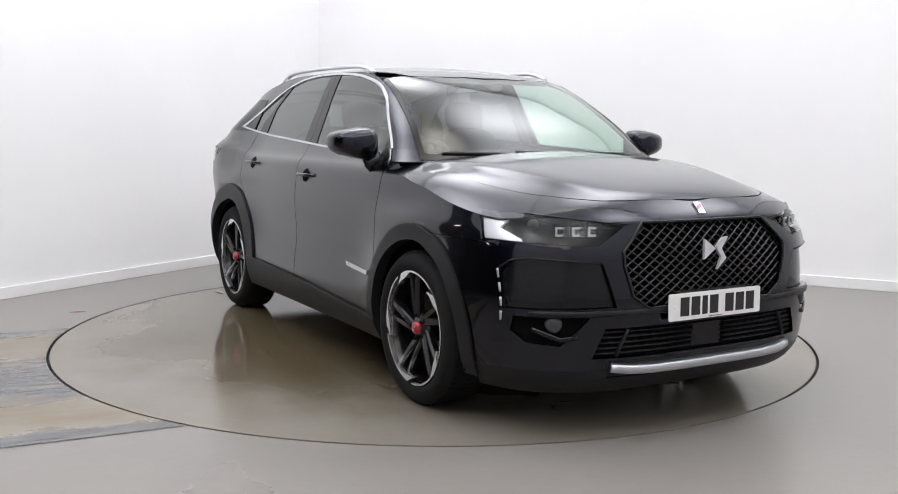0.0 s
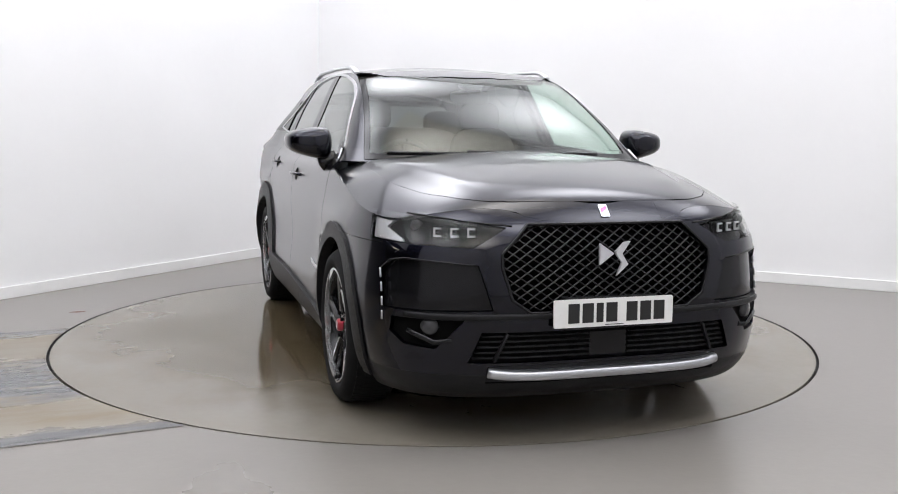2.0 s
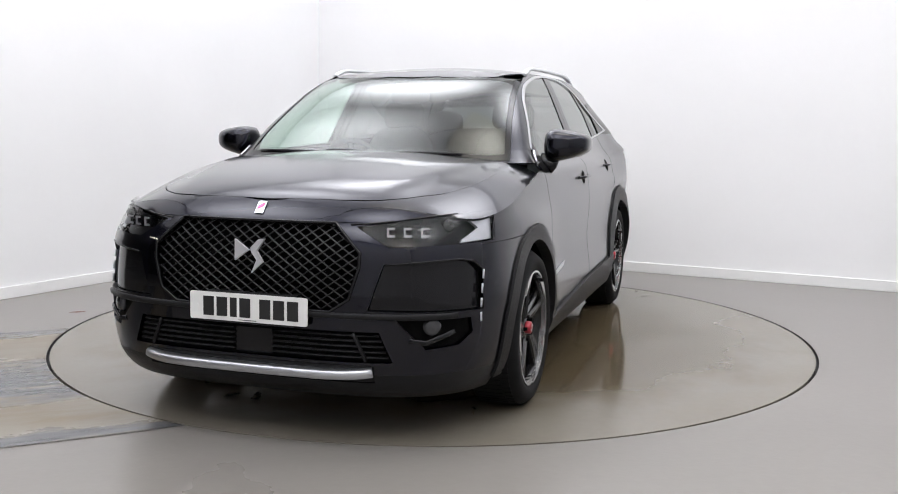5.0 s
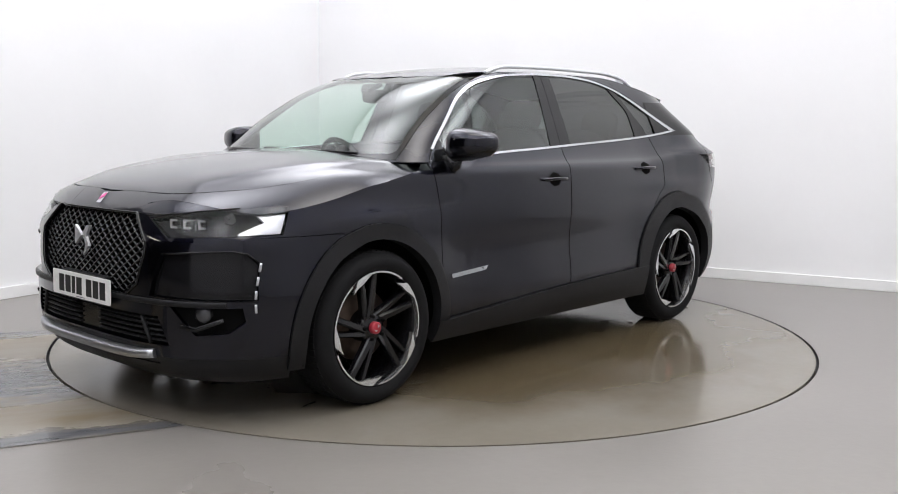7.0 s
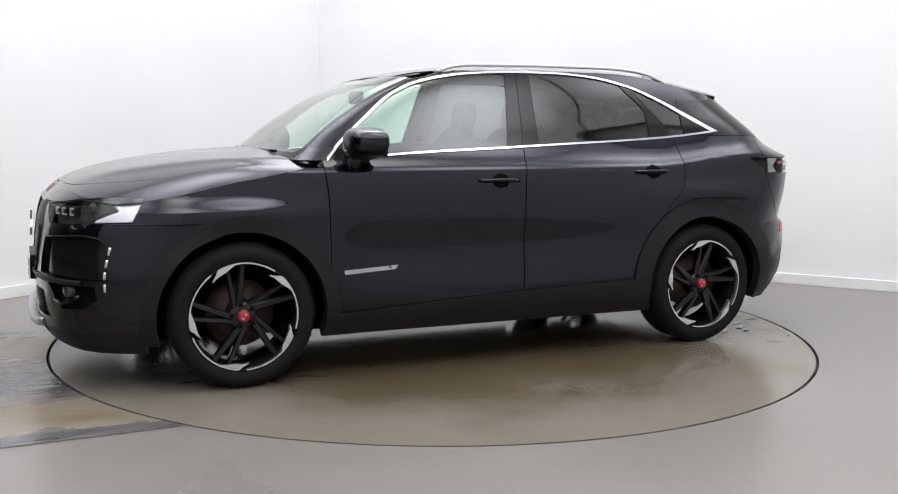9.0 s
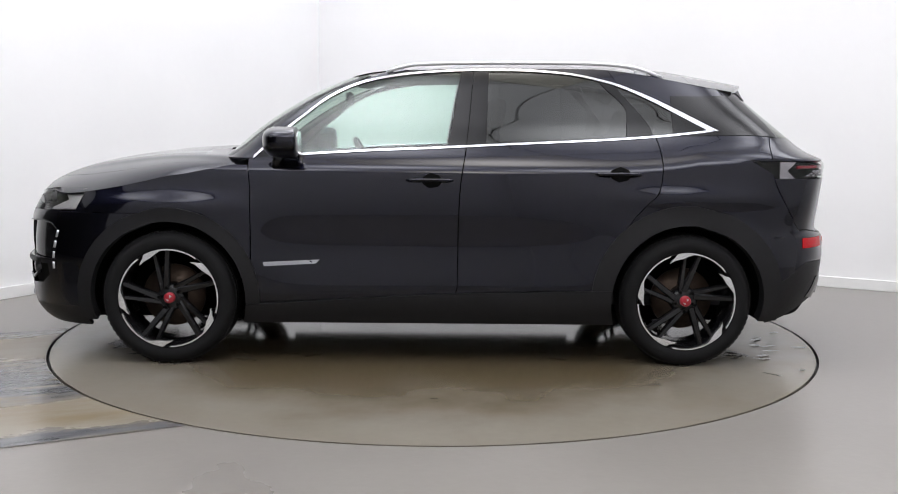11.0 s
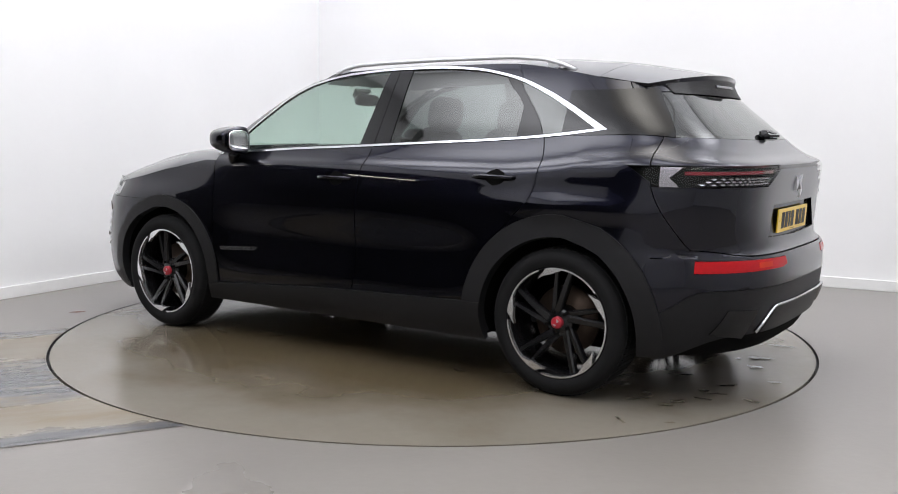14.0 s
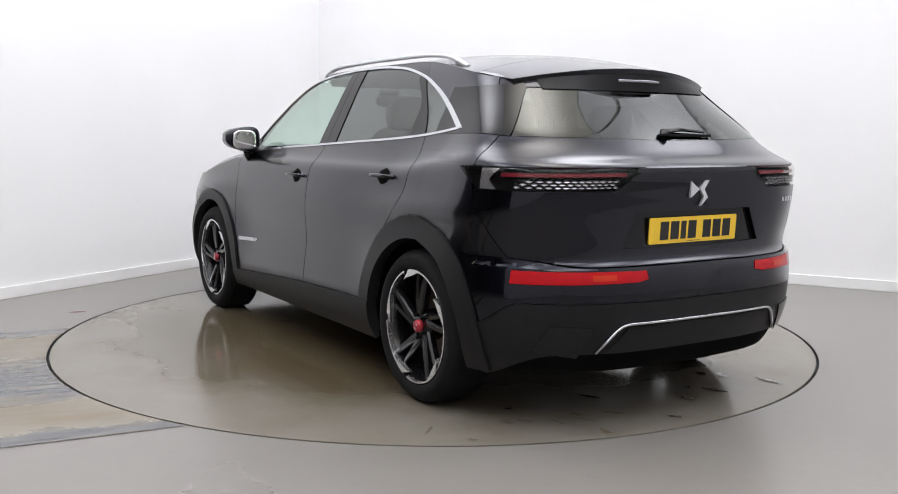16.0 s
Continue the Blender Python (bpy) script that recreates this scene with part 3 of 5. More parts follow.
GAP = 0.0028
DOOR_F = [(0.2, 0.93), (0.45, 0.935), (0.91, 0.941), (1.054, 0.954), (1.2, 0.965)]
DOOR_M = [(0.2, -0.10), (0.30, -0.105), (0.43, -0.149), (0.73, -0.151), (0.95, -0.16), (1.145, -0.19), (1.6, -0.235)]
DOOR_R = [(0.2, -0.93), (0.5, -0.955), (0.75, -1.05), (0.855, -1.137), (0.929, -1.206), (1.0, -1.226), (1.1, -1.232), (1.208, -1.211), (1.28, -1.165), (1.6, -0.95)]
SILL = curve([(1.0, 0.325), (0.86, 0.332), (-0.124, 0.388), (-0.962, 0.412), (-1.2, 0.42)])


def below_belt(shift=0.0):
    return lambda P: BELT(P[:, 0]) - P[:, 2] - shift


def above_sill(shift=0.0):
    return lambda P: P[:, 2] - SILL(P[:, 0]) - shift


def both_sides(name, polys, material, label="", lip=0.012, push=0.0, parent=None):
    a = cpart(name, skin(polys, lip, push), material, label, parent)
    b = cpart(name, skin(mirrored(polys), lip, push), material, label, parent)
    return a, b


BODY = off_arch(LOW)
# doors
door = clip(clip(clip(clip(LOW, line_x(DOOR_F, GAP, -1)), line_x(DOOR_M, GAP, 1)), above_sill(GAP)), below_belt())
front_doors = both_sides("front_door", off_arch(door, 0.03), PAINT)
lowrear = clip(clip(clip(LOW + UP, line_x(DOOR_M, GAP, -1)), line_x(DOOR_R, GAP, 1)), above_sill(GAP))
rear_doors = both_sides("rear_door", off_arch(clip(lowrear, below_belt()), 0.03), PAINT)
# sills
sill = clip(clip(clip(BODY, lambda P: SILL(P[:, 0]) - P[:, 2] - 0.001), lambda P: 0.99 - P[:, 0]), lambda P: P[:, 0] + 1.0)
sill = clip(sill, lambda P: P[:, 2] - 0.23)
both_sides("sill_cladding", sill, PLASTIC, "grained black plastic sill cladding", 0.03, 0.018)
# wheel arch cladding
for (wx, wz), ro, lo_z in zip(WHEELS, R_CLAD, (0.235, 0.25)):
    band = clip(clip(BODY, lambda P: ro - np.hypot(P[:, 0] - wx, P[:, 2] - wz)), lambda P: P[:, 2] - lo_z)
    band = clip(band, lambda P: 0.93 - P[:, 0] + wx if wx < 0 else P[:, 0])
    both_sides("arch_cladding", band, PLASTIC, "grained black plastic wheel arch", 0.05, 0.013)

HEAD = [(0.43, 0.870), (0.56, 0.797), (0.96, 0.815), (0.96, 0.938), (0.85, 0.926), (0.66, 0.904)]
GRILLE = [(-0.338, 0.884), (0.338, 0.884), (0.453, 0.774), (0.453, 0.718), (0.416, 0.596), (0.339, 0.545), (-0.339, 0.545), (-0.416, 0.596), (-0.453, 0.718), (-0.453, 0.774)]
VENT = [(0.862, 0.69), (0.835, 0.735), (0.80, 0.745), (0.545, 0.728), (0.49, 0.556), (0.868, 0.548)]
INTAKE = [(-0.53, 0.468), (0.53, 0.468), (0.578, 0.352), (-0.578, 0.352)]
FOG = [(0.60, 0.515), (0.835, 0.515), (0.84, 0.46), (0.80, 0.415), (0.70, 0.405)]
SKID = [(-0.5, 0.335), (0.5, 0.335), (0.505, 0.268), (-0.505, 0.268)]


def ahead(x):
    return lambda P: P[:, 0] - x


# front wing: from the door to the bumper's joint, up to the bonnet
def head_edge(P):
    """Positive ahead of the headlight's slanting rear edge."""
    return P[:, 0] - 1.86 + 0.52 * (P[:, 2] - 0.815)


def in_head(polys, grow=0.0):
    return clip(inside(polys, HEAD, YZ, grow), lambda P: head_edge(P) + grow)


def off_head(polys, grow=0.0):
    return without(polys, HEAD, YZ, grow) + clip(inside(polys, HEAD, YZ, grow), lambda P: -head_edge(P) - grow)


under_bonnet = lambda P: np.maximum(bonnet_z(P[:, 0], P[:, 1]) - P[:, 2] - 0.002, P[:, 0] - shut(P[:, 1]) - 0.003)
wing = clip(clip(off_arch(clip(LOW, line_x(DOOR_F, GAP, 1)), 0.03), under_bonnet), above_sill())
wing = [p for p in clip(wing, lambda P: np.where(P[:, 0] < 1.05, 1.09 + 0 * P[:, 0], 2) - P[:, 2])]
wing_low = clip(clip(wing, lambda P: 0.80 - P[:, 2]), lambda P: 1.38 - P[:, 0])
wing_top = clip(clip(wing, lambda P: P[:, 2] - 0.80), lambda P: 1.95 - P[:, 0])
ahead_part = clip(wing_top, lambda P: P[:, 0] - 1.60)
wing_top = clip(wing_top, lambda P: 1.60 - P[:, 0]) + off_head(ahead_part, 0.003)
wing_top = clip(wing_top, lambda P: bonnet_z(P[:, 0], P[:, 1]) + 0.035 * np.clip((1.3 - P[:, 0]) / 0.25, 0, 1) - P[:, 2])
top_field = field(bonnet_z, np.linspace(0.93, 2.2, 64), np.linspace(0, 0.92, 56))
top_field = clip(top_field, lambda P: np.maximum(outside(P[:, 0], np.minimum(P[:, 2], 0.985)), 0) * width(P[:, 0], P[:, 2]) / width(P[:, 0], np.minimum(P[:, 2], 0.985)) - P[:, 1])
cap = clip(clip(top_field, lambda P: P[:, 0] - shut(P[:, 1]) - 0.002), lambda P: P[:, 1] - 0.25)
cap = clip(cap, line_x(DOOR_F, GAP, 1))
both_sides("front_wing", wing_low + wing_top + cap, PAINT)
nose_panel = clip(clip(clip(LOW, ahead(1.95)), lambda P: P[:, 2] - 0.887), under_bonnet)
nose_panel = off_head(nose_panel, 0.004)
nose_panel = clip(nose_panel, lambda P: np.where(P[:, 1] < 0.30, 1.0, bonnet_z(P[:, 0], P[:, 1]) - P[:, 2]))
for p in nose_panel:
    p[:, 2] = np.minimum(p[:, 2], bonnet_z(p[:, 0], p[:, 1]) - 0.001)
cpart("nose_panel", skin(nose_panel, 0.012, 0, True), PAINT)
# front bumper
bumper = clip(clip(LOW, ahead(1.38)), lambda P: 0.887 - GAP - P[:, 2])
bumper = clip(bumper, lambda P: np.maximum(P[:, 0] - 1.95, 0.80 - P[:, 2] - 0.003))
bumper = off_arch(clip(bumper, lambda P: P[:, 2] - 0.19), 0.06)
bumper = off_head(bumper, 0.003)
for hole in (GRILLE, VENT, INTAKE, FOG, SKID):
    bumper = without(bumper, hole, YZ, 0.003)
lowlip = clip(bumper, lambda P: 0.30 - P[:, 2])
cpart("front_bumper", skin(clip(bumper, lambda P: P[:, 2] - 0.30), 0.02, 0, True), PAINT)
cpart("lower_lip", skin(lowlip, 0.02, 0, True), PLASTIC, "grained black plastic lower lip")
front = clip(LOW, ahead(1.3))
both_sides("side_vent", inside(front, VENT, YZ), GLOSS, "gloss black air curtain panel", 0, -0.022)
both_sides("fog_recess", inside(front, FOG, YZ), GLOSS, "gloss black fog lamp recess", 0, -0.035)
skid = inside(front, SKID, YZ)
cpart("skid_ground", skin(skid, 0.0, -0.004, True), PLASTIC)
cpart("intake", skin(inside(front, INTAKE, YZ, 0.01), 0, -0.06, True), INNER, "dark lower air intake")
# bonnet
bonnet = clip(top_field, lambda P: shut(P[:, 1]) - 0.0045 - P[:, 0])
cowl = lambda y: 1.135 - 0.165 * (y / 0.75) ** 2
bonnet = clip(bonnet, lambda P: P[:, 0] - cowl(P[:, 1]))
cpart("bonnet", skin(bonnet, 0.014, 0, True), PAINT)

# rear quarter, tailgate and rear bumper
GATE = curve([(0.70, -2.01), (0.76, -1.955), (1.08, -1.80), (1.13, -1.80), (1.25, -1.815), (1.35, -1.70), (1.47, -1.58), (1.65, -1.5)])
gate_g = lambda shift, side: (lambda P: side * (GATE(P[:, 2]) - P[:, 0]) - shift)
in_roof = lambda P: roof_z(P[:, 0], P[:, 1]) - P[:, 2] - 0.001
LAMP = [(-2.35, 1.085), (-1.83, 1.098), (-1.70, 1.098), (-1.84, 1.012), (-2.35, 1.005)]
quarter = clip(LOW + UP, line_x(DOOR_R, GAP, -1))
quarter = clip(quarter, lambda P: np.maximum(P[:, 2] - ARCH(np.clip(P[:, 0], -1.56, 2)), np.maximum(BELT(np.clip(P[:, 0], -1.56, 2)) - P[:, 2], -1.55 - P[:, 0])))
quarter = clip(clip(quarter, gate_g(GAP, -1)), in_roof)
quarter = off_arch(clip(quarter, lambda P: P[:, 2] - 0.45), 0.03)
quarter = clip(quarter, lambda P: np.maximum(P[:, 2] - 0.70, P[:, 0] + 1.80))
quarter = clip(quarter, lambda P: np.maximum(P[:, 2] - 0.47, P[:, 0] + 1.3))
quarter = without(quarter, LAMP, XZ, 0.003)
both_sides("rear_quarter", quarter, PAINT)
REARGLASS = [(0.0, 1.212), (0.735, 1.225), (0.545, 1.432), (0.0, 1.444)]
PLATEBAY = [(0.0, 0.915), (0.34, 0.915), (0.40, 0.775), (0.0, 0.765)]
LAMPR = [(1.2, 1.10), (0.31, 1.10), (0.46, 1.008), (1.2, 1.012)]
gate = clip(clip(LOW + UP, gate_g(GAP, 1)), lambda P: P[:, 2] - 0.735 + 0.03 * step(-P[:, 0], 2.0, 2.2))
gate = clip(clip(gate, in_roof), lambda P: np.maximum(1.475 - P[:, 2], P[:, 1] - 0.50))
for hole, ax in ((REARGLASS, YZ), (PLATEBAY, YZ), (LAMPR, YZ)):
    gate = without(gate, hole, ax, 0.003)
tailgate = cpart("tailgate", skin(gate, 0.014, 0, True), PAINT)
rear = clip(LOW + UP, lambda P: -1.3 - P[:, 0])
rear_glass = cpart("rear_window", skin(inside(rear, REARGLASS, YZ), 0.004, -0.002, True), PRIVACY, "dark privacy glass rear window")
rear_glass.visible_shadow = False
both_sides("window_fin", inside(rear, [(0.74, 1.222), (0.80, 1.235), (0.66, 1.44), (0.545, 1.455), (0.545, 1.434)], YZ), GLOSS, "gloss black fin beside the rear window", 0.01, 0.003)
cpart("gate_strip", skin(inside(rear, [(0, 1.098), (0.34, 1.098), (0.365, 1.082), (0, 1.082)], YZ), 0.004, 0.0025, True), GLOSS, "gloss black strip between the tail lamps")
cpart("plate_recess", skin(inside(rear, PLATEBAY, YZ, 0.004), 0, -0.02, True), GLOSS, "dark number plate recess", )
bum = clip(clip(LOW, lambda P: -1.5 - P[:, 0]), lambda P: 0.73 - 0.03 * step(-P[:, 0], 2.0, 2.2) - P[:, 2])
bum = clip(bum, lambda P: np.maximum(-1.80 - GAP - P[:, 0], 0.47 - GAP - P[:, 2]))
bum = clip(bum, lambda P: np.maximum(0.695 - P[:, 2], -P[:, 0] - 1.9))
bum = off_arch(clip(bum, lambda P: P[:, 2] - 0.225 - 0.118 * step(-P[:, 0], 1.80, 2.14)), 0.06)
REFL = [(0.32, 0.650), (0.325, 0.684), (1.0, 0.690), (1.0, 0.634), (0.37, 0.640)]
bum_top = clip(bum, lambda P: P[:, 2] - 0.56 + 0.10 * step(-P[:, 0], 2.05, 1.85))
top = without(clip(bum_top, lambda P: -2.0 - P[:, 0]), REFL, YZ, 0.002) + clip(bum_top, lambda P: P[:, 0] + 2.0)
cpart("rear_bumper", skin(top, 0.014, 0, True), PAINT)
cpart("rear_valance", skin(clip(bum, lambda P: 0.556 - 0.10 * step(-P[:, 0], 2.05, 1.85) - P[:, 2]), 0.02, -0.002, True), PLASTIC, "grained black plastic rear valance")
refl = clip(inside(rear, REFL, YZ), lambda P: -2.0 - P[:, 0])
both_sides("rear_reflector", refl, REDLENS, "red rear reflector strip", 0.02, 0.003)
roof = field(roof_z, np.linspace(-1.86, 0.62, 70), np.linspace(0, 0.66, 30))
roof = clip(roof, lambda P: np.maximum(outside(P[:, 0], P[:, 2], True), 0) - P[:, 1])
ROOFEDGE = lambda y: 0.48 - 0.08 * (y / 0.6) ** 2
roof = clip(roof, lambda P: ROOFEDGE(P[:, 1]) - P[:, 0])
cpart("roof", skin(clip(roof, lambda P: P[:, 0] + 1.42), 0.005, 0, True), PAINT)
spoil = field(roof_z, np.linspace(-1.88, -1.36, 26), np.linspace(0, 0.66, 30))
spoil = clip(spoil, lambda P: np.minimum(outside(np.maximum(P[:, 0], -1.56), P[:, 2], True), 0.60 + 0.10 * (P[:, 0] + 1.5)) - P[:, 1])
spoil = clip(spoil, lambda P: -1.423 - P[:, 0])
spoil = clip(spoil, lambda P: P[:, 0] + 1.83 - 0.16 * (P[:, 1] / 0.56) ** 2)
cpart("spoiler", skin(spoil, 0.022, 0, True), PAINT)

# glass and pillars
band = clip(clip(UP + LOW, lambda P: P[:, 2] - BELT(P[:, 0])), lambda P: ARCH(P[:, 0]) - P[:, 2])
band = clip(band, lambda P: P[:, 0] + 1.56)
band = clip(band, lambda P: 0.97 - P[:, 0])
PIL_F, PIL_R = [(1.1, -0.085), (1.53, -0.158)], [(1.1, -0.292), (1.53, -0.315)]
PIL_B1, PIL_B2 = [(1.1, -1.052), (1.206, -1.052), (1.349, -1.055), (1.491, -0.935)], [(1.1, -1.21), (1.222, -1.196), (1.47, -1.02), (1.6, -0.92)]
glass_f = clip(clip(band, line_x(PIL_F, 0.001, 1)), lambda P: 0.80 - P[:, 0])
glass_r = clip(clip(band, line_x(PIL_R, 0.001, -1)), line_x(PIL_B1, 0.001, 1))
glass_q = clip(clip(band, line_x(PIL_B2, 0.001, -1)), lambda P: P[:, 0] + 1.56)
for o in (*both_sides("front_window", glass_f, CLEAR, "green-tinted clear glass", 0.003, -0.004), *both_sides("rear_side_window", glass_r, PRIVACY, "dark privacy glass", 0.003, -0.004),
          *both_sides("quarter_window", glass_q, PRIVACY, "dark privacy glass", 0.003, -0.004)):
    o.visible_shadow = False
both_sides("pillar_trim", clip(clip(band, line_x(PIL_F, 0.001, -1)), line_x(DOOR_M, 0.0015, 1)), GLOSS, "gloss black door pillar", 0.01, 0)
both_sides("pillar_trim", clip(clip(band, line_x(DOOR_M, 0.0015, -1)), line_x(PIL_R, 0.001, 1)), GLOSS, "gloss black door pillar", 0.01, 0)
both_sides("window_divider", clip(clip(band, line_x(PIL_B1, 0.001, -1)), line_x(PIL_B2, 0.001, 1)), GLOSS, "gloss black window divider", 0.01, 0)
both_sides("mirror_triangle", clip(band, lambda P: P[:, 0] - 0.80), GLOSS, "gloss black mirror base", 0.01, 0)
# chrome round the windows
side_all = UP + LOW


def dist_to(f):
    def g(P):
        s = (f(P[:, 0] + 1e-3) - f(P[:, 0] - 1e-3)) / 2e-3
        return (P[:, 2] - f(P[:, 0])) / np.sqrt(1 + s * s)
    return g


d_belt, d_arch = dist_to(BELT), dist_to(ARCH)
low_strip = clip(clip(side_all, lambda P: d_belt(P) + 0.005), lambda P: 0.006 - d_belt(P))
low_strip = clip(clip(low_strip, lambda P: ARCH(P[:, 0]) + 0.004 - P[:, 2]), lambda P: 0.80 - P[:, 0])
top_strip = clip(clip(side_all, lambda P: d_arch(P) + 0.008 + 0.013 * step(-P[:, 0], 0.9, 1.5)), lambda P: 0.004 - d_arch(P))
top_strip = clip(clip(top_strip, lambda P: P[:, 2] - BELT(P[:, 0]) + 0.005), lambda P: 0.93 - P[:, 0])
both_sides("window_trim", low_strip, CHROME, "bright chrome window trim", 0.008, 0.005)
both_sides("window_trim", top_strip, CHROME, "bright chrome window trim", 0.008, 0.005)
# windscreen, its pillars and the rails beside the roof
WS = [(0.0, 1.10), (0.728, 1.10), (0.602, 1.515), (0.585, 1.56), (0.0, 1.58)]
up_front = clip(UP, lambda P: P[:, 0] - 0.1)
extra = []
for z0, z1 in ((1.09, 1.12), (1.12, 1.15)):
    for i in range(40):
        f0, f1 = math.pi / 2 * i / 40, math.pi / 2 * (i + 1) / 40
        q = []
        for z, f in ((z0, f0), (z1, f0), (z1, f1), (z0, f1)):
            L = 0.45
            q.append((float(SCREENX(z)) - L + L * math.sin(f) ** 0.5, float(width(0.7, z)) * max(math.cos(f), 0) ** 0.5, z))
        extra.append(np.array(q))
screen = inside(up_front + extra, WS, YZ)
screen = clip(clip(screen, lambda P: P[:, 0] - 0.2), lambda P: P[:, 0] - ROOFEDGE(P[:, 1]) + 0.01)
ws = cpart("windscreen", skin(screen, 0.004, -0.003, True), SCREEN, "clear windscreen glass")
ws.visible_shadow = False
border = clip(screen, lambda P: np.maximum(1.128 - P[:, 2], P[:, 1] + 0.022 - np.interp(P[:, 2], [1.10, 1.515, 1.56], [0.728, 0.602, 0.575])))
cpart("screen_border", skin(border, 0, 0.0015, True), GLOSS, "black printed border of the windscreen")
pillar = clip(clip(without(up_front + extra, WS, YZ, 0.002), lambda P: P[:, 2] - ARCH(P[:, 0])), in_roof)
pillar = clip(pillar, lambda P: P[:, 0] - 0.25)
side_top = clip(clip(clip(clip(UP, lambda P: P[:, 2] - ARCH(P[:, 0])), in_roof), lambda P: 0.25 - P[:, 0]), line_x(DOOR_R, 0, 1))
both_sides("roof_pillar", pillar + side_top, PAINT)
# dark lining behind the skin, so that the joints are black
lining = off_arch(clip(clip(LOW, below_belt(0.01)), lambda P: np.maximum(bonnet_z(P[:, 0], P[:, 1]) - 0.02 - P[:, 2], 0.9 - P[:, 0])), 0.01)
lining = off_head(clip(lining, lambda P: P[:, 2] - 0.24))
lining = without(lining, GRILLE, YZ, 0.0)
cpart("inner_shell", skin(lining, 0, -0.024, True), INNER, "black inner body shell")
# ---- wheels
def lathe(bm, profile, n=64, close=False):
    """Turn a profile of (radius, y) about the y axis."""
    rings = [[bm.verts.new((r * math.cos(2 * math.pi * i / n), y, r * math.sin(2 * math.pi * i / n))) for i in range(n)] for r, y in profile]
    pairs = list(zip(rings, rings[1:])) + ([(rings[-1], rings[0])] if close else [])
    for a, b in pairs:
        for i in range(n):
            f = bm.faces.new((a[i], a[(i + 1) % n], b[(i + 1) % n], b[i]))
            f.smooth = True
    return rings


def plate_shape(bm, pts, y0, y1):
    """A flat shape of (radius, degrees) points, extruded from y0 to y1."""
    a = [bm.verts.new((r * math.cos(radians(t)), y0, r * math.sin(radians(t)))) for r, t in pts]
    b = [bm.verts.new((r * math.cos(radians(t)), y1, r * math.sin(radians(t)))) for r, t in pts]
    bm.faces.new(a)
    bm.faces.new(b[::-1])
    for i in range(len(a)):
        bm.faces.new((a[i], a[i - 1], b[i - 1], b[i]))
    bmesh.ops.recalc_face_normals(bm, faces=bm.faces)


def spoke_bar(bm, r0, a0, r1, a1, w0, w1, y0):
    """A blade from hub to rim: half-widths w0, w1, its face sloping out and its edges chamfered."""
    p = [Vector((r * math.cos(radians(a)), 0, r * math.sin(radians(a)))) for r, a in ((r0, a0), (r1, a1))]
    d = (p[1] - p[0]).normalized()
    n = Vector((-d.z, 0, d.x))
    rings = []
    for u in (0, 0.35, 0.75, 1):
        c, w = p[0].lerp(p[1], u), w0 + (w1 - w0) * u
        y = y0 - 0.012 * (1 - u) ** 2
        rings.append([bm.verts.new(c + n * (w * k) + Vector((0, y - h, 0))) for k, h in ((-1, 0.038), (-1, 0.010), (-0.55, 0.0), (0.7, 0.003), (1, 0.012), (1, 0.038))])
    for q, e in zip(rings, rings[1:]):
        for i in range(6):
            bm.faces.new((q[i], q[(i + 1) % 6], e[(i + 1) % 6], e[i]))
    bm.faces.new(rings[0])
    bm.faces.new(rings[-1][::-1])
    bmesh.ops.recalc_face_normals(bm, faces=bm.faces)


